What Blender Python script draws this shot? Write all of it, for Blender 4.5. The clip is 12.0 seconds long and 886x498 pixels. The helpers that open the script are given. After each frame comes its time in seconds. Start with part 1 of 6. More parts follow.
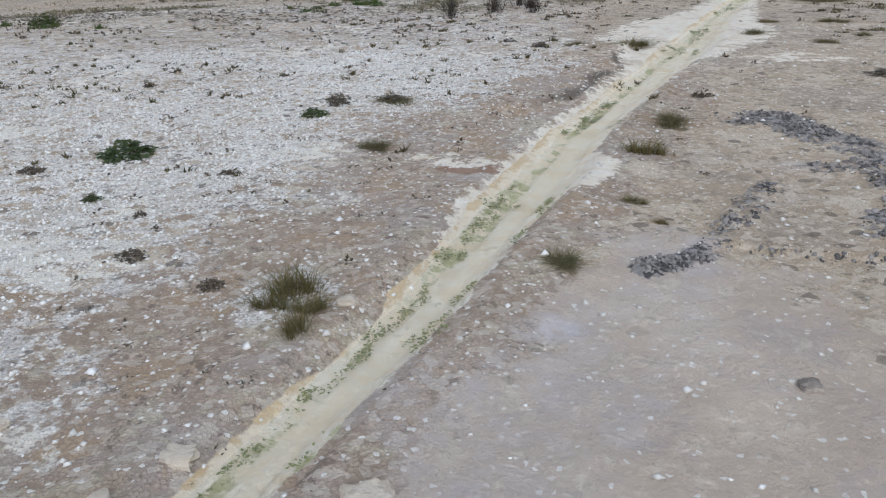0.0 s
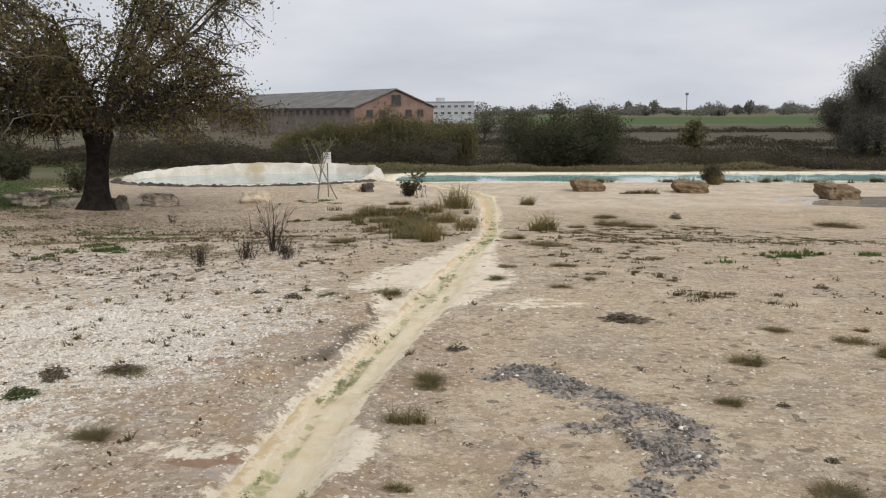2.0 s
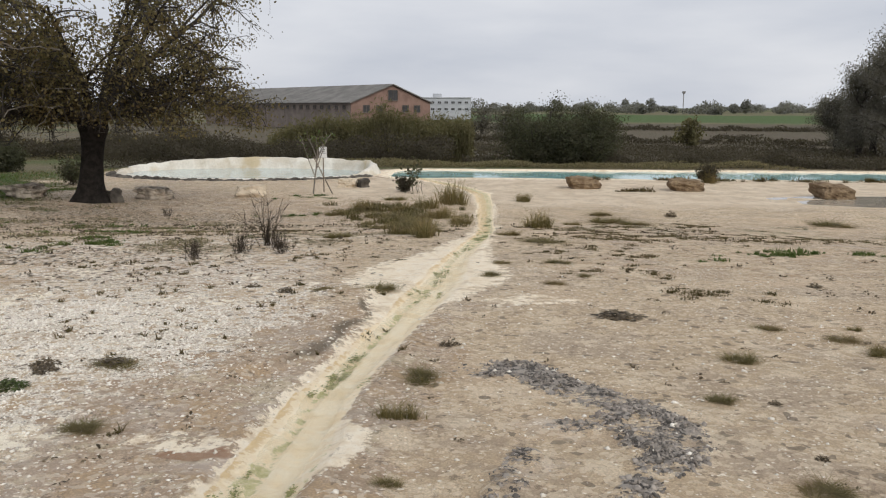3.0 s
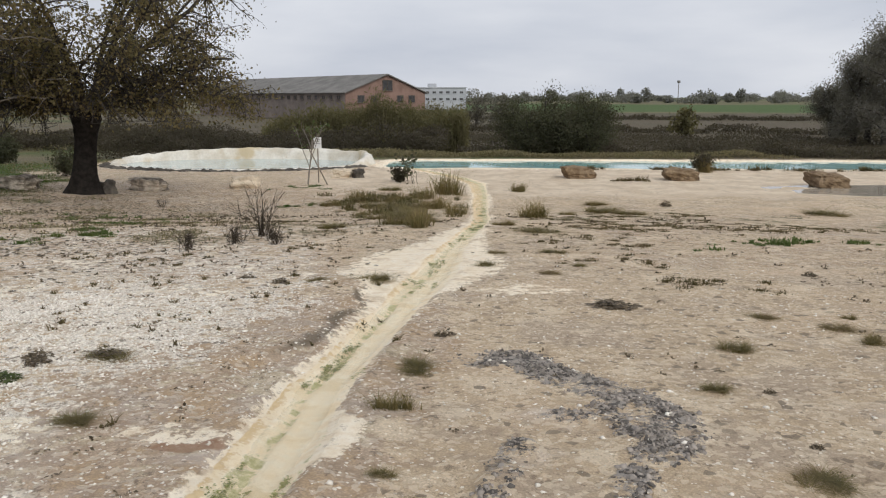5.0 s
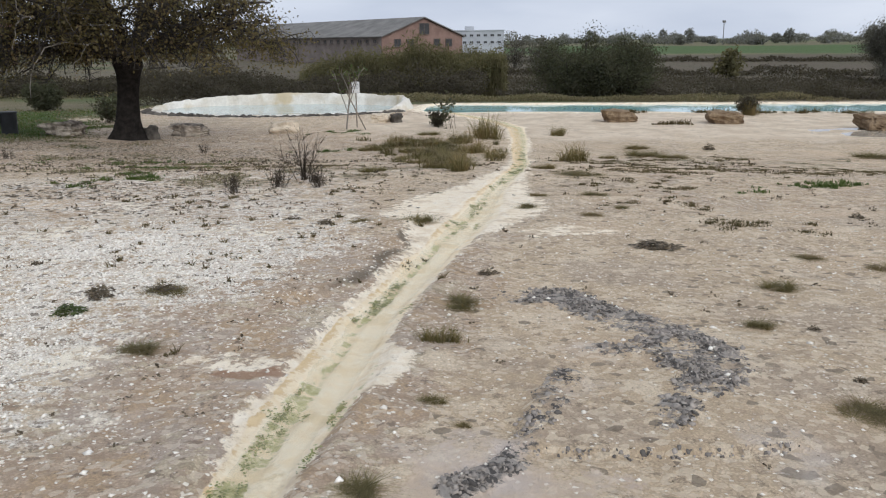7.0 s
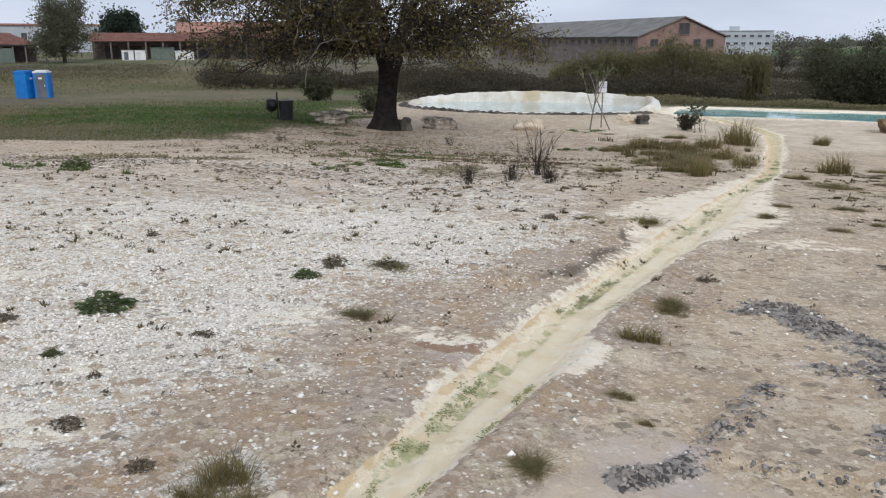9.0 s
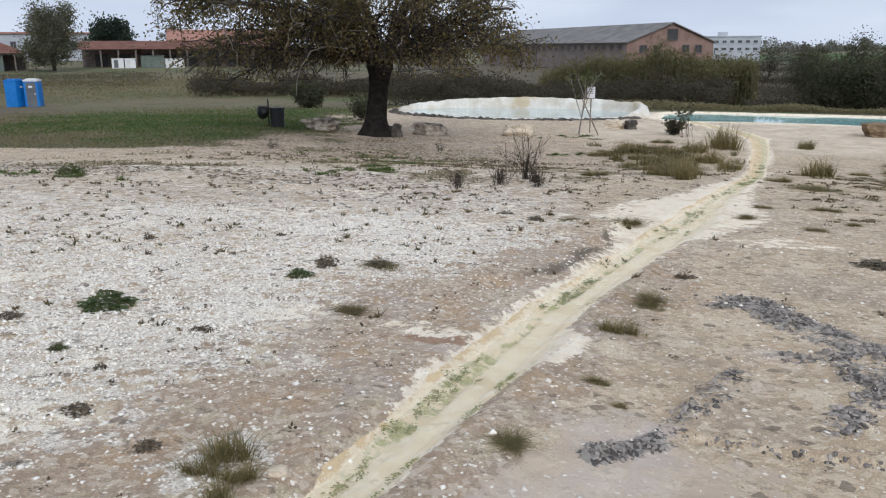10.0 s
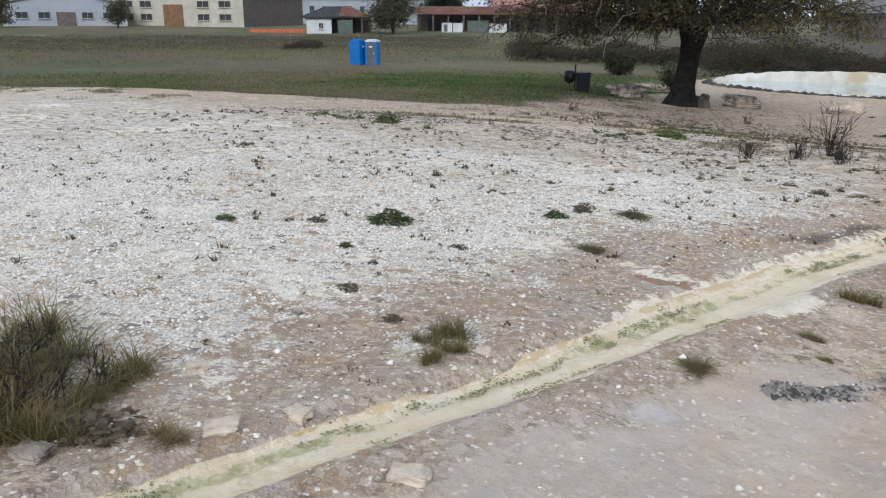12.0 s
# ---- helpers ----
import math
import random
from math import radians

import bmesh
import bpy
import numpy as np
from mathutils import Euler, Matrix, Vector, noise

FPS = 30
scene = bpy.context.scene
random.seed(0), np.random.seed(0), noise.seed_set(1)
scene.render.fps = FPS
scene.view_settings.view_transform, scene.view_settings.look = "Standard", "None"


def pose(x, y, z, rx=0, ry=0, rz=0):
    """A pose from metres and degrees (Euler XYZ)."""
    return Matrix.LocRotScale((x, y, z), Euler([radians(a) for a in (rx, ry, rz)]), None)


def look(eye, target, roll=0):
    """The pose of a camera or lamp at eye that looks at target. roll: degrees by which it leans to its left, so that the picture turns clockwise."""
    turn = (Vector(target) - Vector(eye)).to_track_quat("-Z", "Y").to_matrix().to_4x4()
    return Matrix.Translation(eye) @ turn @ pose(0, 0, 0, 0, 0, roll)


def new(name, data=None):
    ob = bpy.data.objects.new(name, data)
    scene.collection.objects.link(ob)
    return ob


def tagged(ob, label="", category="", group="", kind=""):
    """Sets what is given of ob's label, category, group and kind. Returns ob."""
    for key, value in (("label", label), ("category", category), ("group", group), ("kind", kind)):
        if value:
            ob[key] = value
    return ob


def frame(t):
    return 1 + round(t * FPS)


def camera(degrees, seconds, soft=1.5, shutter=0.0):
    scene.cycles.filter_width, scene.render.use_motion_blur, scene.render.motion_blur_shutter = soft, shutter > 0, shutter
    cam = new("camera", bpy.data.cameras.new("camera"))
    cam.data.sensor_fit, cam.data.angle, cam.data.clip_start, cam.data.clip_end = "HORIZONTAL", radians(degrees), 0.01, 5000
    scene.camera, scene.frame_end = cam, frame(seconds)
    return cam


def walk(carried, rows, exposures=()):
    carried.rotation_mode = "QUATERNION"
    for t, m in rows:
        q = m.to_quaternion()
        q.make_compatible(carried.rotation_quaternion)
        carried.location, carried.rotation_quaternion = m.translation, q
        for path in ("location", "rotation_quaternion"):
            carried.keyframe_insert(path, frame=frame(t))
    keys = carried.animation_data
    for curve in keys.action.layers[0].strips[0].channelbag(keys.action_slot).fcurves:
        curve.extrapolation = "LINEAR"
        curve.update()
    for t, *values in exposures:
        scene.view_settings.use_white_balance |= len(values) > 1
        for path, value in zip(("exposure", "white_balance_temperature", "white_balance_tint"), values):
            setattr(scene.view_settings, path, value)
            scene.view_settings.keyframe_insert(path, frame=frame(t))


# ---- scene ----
cam = camera(58.8, 12.0, 1.2)
PATH = [
    (0, (-0.003, -0.520, 1.527), (-2.899, 7.987, -2.859), -3.27),
    (0.5, (-0.003, -0.258, 1.565), (-1.932, 8.832, -2.131), -2.41),
    (1, (0.050, -0.055, 1.606), (-0.996, 9.453, -1.309), 0.36),
    (1.5, (-0.001, -0.010, 1.646), (-0.277, 9.743, -0.546), -0.49),
    (2, (-0.014, -0.012, 1.646), (-0.088, 9.837, -0.086), -0.46),
    (2.5, (-0.006, 0.003, 1.640), (-0.012, 9.846, -0.128), -0.15),
    (3, (0.002, 0.000, 1.637), (-0.016, 9.840, -0.143), 0.12),
    (5, (0.010, 0.026, 1.628), (0.050, 9.844, -0.273), -0.04),
    (5.5, (0.003, 0.009, 1.624), (0.040, 9.818, -0.325), -0.20),
    (6, (-0.023, 0.000, 1.609), (-0.250, 9.732, -0.678), -0.28),
    (6.5, (-0.042, -0.036, 1.597), (-0.395, 9.628, -0.950), -0.46),
    (6.7, (-0.054, -0.057, 1.592), (-0.442, 9.599, -0.979), -0.55),
    (8.3, (-0.036, -0.144, 1.601), (-1.839, 9.390, -0.819), -0.19),
    (8.5, (0.025, -0.148, 1.579), (-2.523, 9.210, -0.857), 0.31),
    (9, (0.154, -0.175, 1.562), (-3.190, 8.897, -0.991), -0.08),
    (9.5, (0.199, -0.292, 1.563), (-3.124, 8.851, -0.754), -0.77),
    (10, (0.272, -0.413, 1.572), (-2.979, 8.714, -0.904), -0.32),
    (10.5, (0.422, -0.475, 1.569), (-3.357, 8.487, -0.755), -0.33),
    (11, (0.614, -0.530, 1.518), (-4.029, 7.931, -1.101), 0.65),
    (11.5, (0.723, -0.661, 1.493), (-4.413, 7.481, -1.213), 0.22),
    (12, (0.879, -0.724, 1.488), (-5.502, 6.428, -1.362), 0.33),
]
walk(cam, [(t, look(eye, target, roll)) for t, eye, target, roll in PATH],
     exposures=[(0.0, -0.20, 5520, 10), (0.5, -0.02, 5380, 10), (1.0, 0.10, 5360, 10), (2.0, -0.04, 6720, 10), (6.0, -0.03, 6480, 10), (6.5, 0.0, 6250, 10), (8.5, 0.02, 6060, 10), (10.0, 0.06, 5950, 10), (12.0, 0.04, 5820, 10)])

# ---- light: overcast sky, a weak and very wide sun ----
SUN_EL, SUN_AZ = radians(38), radians(150)
world = bpy.data.worlds.new("overcast_sky")
scene.world = world
world.use_nodes = True
wt = world.node_tree
bg = wt.nodes["Background"]
sky = wt.nodes.new("ShaderNodeTexSky")
sky.sky_type = "NISHITA"
sky.sun_disc = False
sky.sun_elevation, sky.sun_rotation = SUN_EL, SUN_AZ
sky.dust_density = 4.0
grey = wt.nodes.new("ShaderNodeHueSaturation")
grey.inputs["Saturation"].default_value = 0.18
grey.inputs["Value"].default_value = 0.10
wt.links.new(sky.outputs[0], grey.inputs["Color"])
wco = wt.nodes.new("ShaderNodeTexCoord")
wmap = wt.nodes.new("ShaderNodeMapping")
wmap.inputs["Scale"].default_value = (1.2, 1.2, 5.0)
wt.links.new(wco.outputs["Generated"], wmap.inputs[0])
cloud = wt.nodes.new("ShaderNodeTexNoise")
cloud.inputs["Scale"].default_value = 2.2
cloud.inputs["Detail"].default_value = 6
wt.links.new(wmap.outputs[0], cloud.inputs["Vector"])
cramp = wt.nodes.new("ShaderNodeValToRGB")
cramp.color_ramp.elements[0].position, cramp.color_ramp.elements[0].color = 0.3, (0.595, 0.65, 0.76, 1)
cramp.color_ramp.elements[1].position, cramp.color_ramp.elements[1].color = 0.72, (0.875, 0.91, 0.98, 1)
wt.links.new(cloud.outputs[0], cramp.inputs[0])
wmix = wt.nodes.new("ShaderNodeMixRGB")
wmix.inputs[0].default_value = 0.85
wt.links.new(grey.outputs[0], wmix.inputs[1])
wt.links.new(cramp.outputs[0], wmix.inputs[2])
wt.links.new(wmix.outputs[0], bg.inputs[0])
bg.inputs[1].default_value = 1.0

sun_data = bpy.data.lights.new("sun", "SUN")
sun_data.energy, sun_data.angle, sun_data.color = 1.5, radians(25), (1.0, 0.96, 0.9)
sun = new("sun", sun_data)
sun.rotation_euler = (math.pi / 2 - SUN_EL, 0, math.pi - SUN_AZ)


# ---- materials ----
def mat_base(name):
    m = bpy.data.materials.new(name)
    m.use_nodes = True
    nt = m.node_tree
    return m, nt, nt.nodes["Principled BSDF"]


def node(nt, kind, **values):
    n = nt.nodes.new(kind)
    for k, v in values.items():
        n.inputs[k].default_value = v
    return n


def mix(nt, fac, a, b, mode="MIX"):
    n = nt.nodes.new("ShaderNodeMixRGB")
    n.blend_type = mode
    for i, v in enumerate((fac, a, b)):
        if isinstance(v, (int, float)):
            n.inputs[i].default_value = v
        elif isinstance(v, tuple):
            n.inputs[i].default_value = (*v, 1)
        else:
            nt.links.new(v, n.inputs[i])
    return n.outputs[0]


def ramp(nt, src, lo, hi, a=0.0, b=1.0):
    n = nt.nodes.new("ShaderNodeMapRange")
    n.interpolation_type = "SMOOTHSTEP"
    nt.links.new(src, n.inputs[0])
    n.inputs[1].default_value, n.inputs[2].default_value, n.inputs[3].default_value, n.inputs[4].default_value = lo, hi, a, b
    return n.outputs[0]


def noise_tex(nt, scale, detail=6.0, rough=0.6, vec=None):
    n = node(nt, "ShaderNodeTexNoise", Scale=scale, Detail=detail, Roughness=rough)
    if vec is None:
        vec = nt.nodes.new("ShaderNodeNewGeometry").outputs["Position"]
    nt.links.new(vec, n.inputs["Vector"])
    return n.outputs[0]


def bump(nt, bsdf, height, strength, dist):
    b = node(nt, "ShaderNodeBump", Strength=strength, Distance=dist)
    nt.links.new(height, b.inputs["Height"])
    nt.links.new(b.outputs[0], bsdf.inputs["Normal"])


def surface(name, dark, light, scale=6.0, rough=0.85, bumps=0.4, dist=0.02, fine=40.0, metal=0.0, stain=None, stain_scale=0.8):
    """A mottled surface: two scales of variation, fine relief, and stains where given."""
    m, nt, b = mat_base(name)
    pos = nt.nodes.new("ShaderNodeTexCoord").outputs["Object"]
    col = mix(nt, ramp(nt, noise_tex(nt, scale, vec=pos), 0.3, 0.7), dark, light)
    col = mix(nt, 0.35, col, mix(nt, noise_tex(nt, fine, 4, vec=pos), (0.25, 0.25, 0.25), (1.35, 1.35, 1.35)), "MULTIPLY")
    if stain:
        col = mix(nt, ramp(nt, noise_tex(nt, stain_scale, 5, vec=pos), 0.5, 0.68, 0, 0.8), col, stain)
    nt.links.new(col, b.inputs["Base Color"])
    b.inputs["Roughness"].default_value, b.inputs["Metallic"].default_value = rough, metal
    b.inputs["Specular IOR Level"].default_value = 0.15 if rough > 0.75 else 0.5
    bump(nt, b, noise_tex(nt, fine, 5, vec=pos), bumps, dist)
    return m


def foliage(name, a, b_, c=None, rough=0.7, thin=0.5):
    """Leaves and blades: a colour of its own for each, thin ones let light through."""
    m, nt, b = mat_base(name)
    geo = nt.nodes.new("ShaderNodeNewGeometry")
    r = geo.outputs["Random Per Island"]
    col = mix(nt, r, a, b_)
    if c:
        col = mix(nt, ramp(nt, noise_tex(nt, 1.1, 3), 0.45, 0.65), col, mix(nt, r, c, b_))
    nt.links.new(col, b.inputs["Base Color"])
    b.inputs["Roughness"].default_value = rough
    b.inputs["Specular IOR Level"].default_value = 0.25
    if thin:
        through_leaf = nt.nodes.new("ShaderNodeBsdfTranslucent")
        nt.links.new(mix(nt, 1.0, col, (1.15, 1.1, 0.7), "MULTIPLY"), through_leaf.inputs[0])
        both = nt.nodes.new("ShaderNodeMixShader")
        both.inputs[0].default_value = thin
        nt.links.new(b.outputs[0], both.inputs[1])
        nt.links.new(through_leaf.outputs[0], both.inputs[2])
        nt.links.new(both.outputs[0], nt.nodes["Material Output"].inputs[0])
    return m


def brickwork(name, a, b_, mortar, size=0.25):
    m, nt, b = mat_base(name)
    pos = nt.nodes.new("ShaderNodeTexCoord").outputs["Object"]
    col = mix(nt, ramp(nt, noise_tex(nt, 0.4, 6, vec=pos), 0.35, 0.65), a, b_)
    col = mix(nt, ramp(nt, noise_tex(nt, 6, 4, vec=pos), 0.55, 0.7, 0, 0.6), col, mortar)
    nt.links.new(col, b.inputs["Base Color"])
    b.inputs["Roughness"].default_value = 0.9
    bump(nt, b, noise_tex(nt, 10, 4, vec=pos), 0.4, 0.03)
    return m


M = {}
M["bark"] = surface("bark", (0.012, 0.010, 0.009), (0.034, 0.029, 0.025), 5, 0.95, 0.9, 0.05, 22)
M["limb"] = surface("limb", (0.03, 0.026, 0.022), (0.085, 0.075, 0.065), 3, 0.9, 0.5, 0.02, 30)
M["bare_limb"] = surface("bare_limb", (0.17, 0.15, 0.125), (0.30, 0.27, 0.23), 3, 0.9, 0.4, 0.02, 30)
M["tree_leaf"] = foliage("tree_leaf", (0.080, 0.076, 0.038), (0.20, 0.165, 0.085), (0.155, 0.105, 0.055))
# distant leaves, greyed and lightened: the haze is put into the colour
M["hazed_leaf"] = foliage("hazed_leaf", (0.105, 0.10, 0.09), (0.165, 0.155, 0.135))
# grey-brown poplar leaves, lightened by haze in the colour
M["hazed_poplar_leaf"] = foliage("hazed_poplar_leaf", (0.15, 0.145, 0.135), (0.20, 0.19, 0.175))
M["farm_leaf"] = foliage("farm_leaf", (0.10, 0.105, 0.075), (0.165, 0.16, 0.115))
# leaves on the horizon, palest of all: mist painted into the base colour
M["thick_haze_leaf"] = foliage("thick_haze_leaf", (0.17, 0.175, 0.17), (0.24, 0.245, 0.24))
M["pine_leaf"] = foliage("pine_leaf", (0.035, 0.055, 0.045), (0.06, 0.08, 0.062))
M["reed"] = foliage("reed", (0.11, 0.105, 0.06), (0.19, 0.17, 0.095), (0.12, 0.122, 0.06))
M["bramble"] = foliage("bramble", (0.066, 0.058, 0.046), (0.10, 0.086, 0.068), (0.08, 0.076, 0.052))
M["dry_scrub"] = foliage("dry_scrub", (0.085, 0.075, 0.052), (0.15, 0.13, 0.09), (0.10, 0.10, 0.058))
M["fig_leaf"] = foliage("fig_leaf", (0.065, 0.070, 0.046), (0.10, 0.105, 0.064), (0.090, 0.080, 0.060))
M["grass"] = foliage("grass", (0.082, 0.082, 0.036), (0.20, 0.17, 0.09), (0.15, 0.11, 0.068))
M["tuft_grass"] = foliage("tuft_grass", (0.115, 0.11, 0.048), (0.30, 0.25, 0.13), (0.21, 0.155, 0.09))
M["low_tuft"] = foliage("low_tuft", (0.07, 0.064, 0.032), (0.175, 0.14, 0.078), (0.13, 0.095, 0.06))
M["rush"] = foliage("rush", (0.10, 0.10, 0.042), (0.31, 0.25, 0.13), (0.21, 0.155, 0.085))
M["green_grass"] = foliage("green_grass", (0.055, 0.095, 0.028), (0.12, 0.17, 0.055), (0.13, 0.125, 0.055))
M["dry_grass"] = foliage("dry_grass", (0.15, 0.135, 0.08), (0.28, 0.24, 0.155), (0.13, 0.135, 0.066))
M["weed_leaf"] = foliage("weed_leaf", (0.065, 0.095, 0.038), (0.14, 0.175, 0.075), (0.13, 0.12, 0.065))
M["dead_twig"] = foliage("dead_twig", (0.045, 0.035, 0.028), (0.12, 0.095, 0.075))
M["litter"] = foliage("litter", (0.07, 0.056, 0.040), (0.19, 0.15, 0.10), thin=0.15)
M["pebble"] = foliage("pebble", (0.60, 0.55, 0.47), (0.95, 0.90, 0.81), (0.72, 0.67, 0.60), 0.8, 0.0)
M["dark_crust"] = foliage("dark_crust", (0.060, 0.055, 0.050), (0.40, 0.355, 0.31), (0.20, 0.175, 0.155), 0.9, 0.0)
M["algae"] = foliage("algae", (0.13, 0.16, 0.05), (0.36, 0.36, 0.16), (0.24, 0.23, 0.10), 0.5, 0.2)
M["boulder"] = surface("boulder", (0.12, 0.076, 0.046), (0.38, 0.285, 0.18), 1.5, 0.9, 0.8, 0.05, 14, stain=(0.08, 0.05, 0.035), stain_scale=1.6)
M["pale_rock"] = surface("pale_rock", (0.52, 0.43, 0.32), (0.80, 0.70, 0.56), 2.0, 0.9, 0.7, 0.04, 16)
M["layered_rock"] = surface("layered_rock", (0.10, 0.08, 0.065), (0.66, 0.57, 0.46), 2.6, 0.9, 0.9, 0.05, 14)
M["travertine"] = surface("travertine", (0.58, 0.52, 0.42), (0.80, 0.77, 0.70), 0.7, 0.8, 0.6, 0.04, 9, stain=(0.50, 0.40, 0.24), stain_scale=0.5)
M["footing"] = surface("footing", (0.05, 0.045, 0.04), (0.17, 0.15, 0.125), 2.0, 0.95, 0.8, 0.06, 12)
M["brick"] = brickwork("brick", (0.20, 0.125, 0.10), (0.27, 0.175, 0.14), (0.19, 0.155, 0.14))
M["brick_side"] = brickwork("brick_side", (0.17, 0.14, 0.125), (0.24, 0.20, 0.175), (0.13, 0.12, 0.11))
M["plaster"] = surface("plaster", (0.52, 0.48, 0.38), (0.66, 0.62, 0.52), 0.35, 0.9, 0.2, 0.01, 8, stain=(0.42, 0.38, 0.31), stain_scale=0.3)
M["white_wall"] = surface("white_wall", (0.62, 0.62, 0.60), (0.76, 0.76, 0.74), 0.5, 0.8, 0.15, 0.01, 8)
# blue-grey wall for distant buildings, haze mixed into the paint colour
M["hazed_wall"] = surface("hazed_wall", (0.42, 0.44, 0.47), (0.50, 0.52, 0.55), 0.2, 0.9, 0.15, 0.01, 4)
M["roof_sheet"] = surface("roof_sheet", (0.15, 0.145, 0.135), (0.24, 0.23, 0.215), 0.25, 0.85, 0.4, 0.03, 5)
M["roof_tile"] = surface("roof_tile", (0.30, 0.15, 0.115), (0.42, 0.235, 0.185), 0.8, 0.9, 0.6, 0.04, 7)
M["dark_roof"] = surface("dark_roof", (0.045, 0.042, 0.045), (0.08, 0.075, 0.075), 0.8, 0.9, 0.4, 0.03, 6)
M["dark_opening"] = surface("dark_opening", (0.03, 0.03, 0.032), (0.06, 0.058, 0.058), 1.0, 0.6, 0.2, 0.01, 6)
M["board"] = surface("board", (0.14, 0.115, 0.10), (0.23, 0.195, 0.17), 1.5, 0.9, 0.5, 0.02, 9)
M["brown_door"] = surface("brown_door", (0.20, 0.11, 0.06), (0.30, 0.18, 0.10), 1.0, 0.8, 0.3, 0.02, 7)
M["green_sheet"] = surface("green_sheet", (0.10, 0.13, 0.11), (0.15, 0.18, 0.15), 0.8, 0.7, 0.3, 0.02, 6)
M["orange_net"] = surface("orange_net", (0.55, 0.13, 0.05), (0.70, 0.20, 0.08), 2.0, 0.7, 0.3, 0.02, 12)
M["blue_plastic"] = surface("blue_plastic", (0.01, 0.16, 0.50), (0.02, 0.22, 0.62), 1.0, 0.45, 0.1, 0.01, 10)
M["grey_plastic"] = surface("grey_plastic", (0.10, 0.105, 0.115), (0.15, 0.155, 0.165), 1.0, 0.5, 0.1, 0.01, 10)
M["white_plastic"] = surface("white_plastic", (0.70, 0.70, 0.69), (0.80, 0.80, 0.79), 1.0, 0.5, 0.1, 0.01, 10)
M["bin_metal"] = surface("bin_metal", (0.012, 0.013, 0.015), (0.024, 0.026, 0.029), 3.0, 0.6, 0.3, 0.01, 20)
M["bag"] = surface("bag", (0.01, 0.01, 0.011), (0.02, 0.02, 0.022), 5.0, 0.35, 0.8, 0.04, 9)
M["post_wood"] = surface("post_wood", (0.16, 0.13, 0.10), (0.27, 0.225, 0.18), 4.0, 0.9, 0.4, 0.01, 25)
M["sign_face"] = surface("sign_face", (0.72, 0.73, 0.73), (0.80, 0.80, 0.80), 2.0, 0.5, 0.05, 0.005, 20)
M["sign_text"] = surface("sign_text", (0.25, 0.26, 0.28), (0.32, 0.33, 0.35), 2.0, 0.6, 0.05, 0.005, 20)


def water_mat(name, dark, light, rough, scale, ripple):
    m, nt, b = mat_base(name)
    col = mix(nt, ramp(nt, noise_tex(nt, scale, 4), 0.35, 0.65), dark, light)
    nt.links.new(col, b.inputs["Base Color"])
    b.inputs["Roughness"].default_value = rough
    b.inputs["IOR"].default_value = 1.33
    bump(nt, b, noise_tex(nt, ripple, 3), 0.15, 0.01)
    return m


M["pool_water"] = water_mat("pool_water", (0.26, 0.50, 0.48), (0.42, 0.62, 0.59), 0.05, 0.25, 3.0)
M["basin_water"] = water_mat("basin_water", (0.34, 0.45, 0.45), (0.46, 0.55, 0.54), 0.03, 0.5, 3.0)


def film_mat():
    """A thin clear film of water over the bed."""
    m, nt, b = mat_base("runnel_water")
    b.inputs["Base Color"].default_value = (0.86, 0.76, 0.58, 1)
    b.inputs["Roughness"].default_value = 0.12
    b.inputs["IOR"].default_value = 1.33
    bump(nt, b, noise_tex(nt, 16, 4), 0.5, 0.02)
    clear = nt.nodes.new("ShaderNodeBsdfTransparent")
    clear.inputs[0].default_value = (0.99, 0.99, 0.975, 1)
    both = nt.nodes.new("ShaderNodeMixShader")
    both.inputs[0].default_value = 0.08
    nt.links.new(clear.outputs[0], both.inputs[1])
    nt.links.new(b.outputs[0], both.inputs[2])
    nt.links.new(both.outputs[0], nt.nodes["Material Output"].inputs[0])
    return m


M["runnel_water"] = film_mat()
M["puddle_water"] = water_mat("puddle_water", (0.36, 0.32, 0.26), (0.44, 0.39, 0.32), 0.04, 1.0, 3.0)


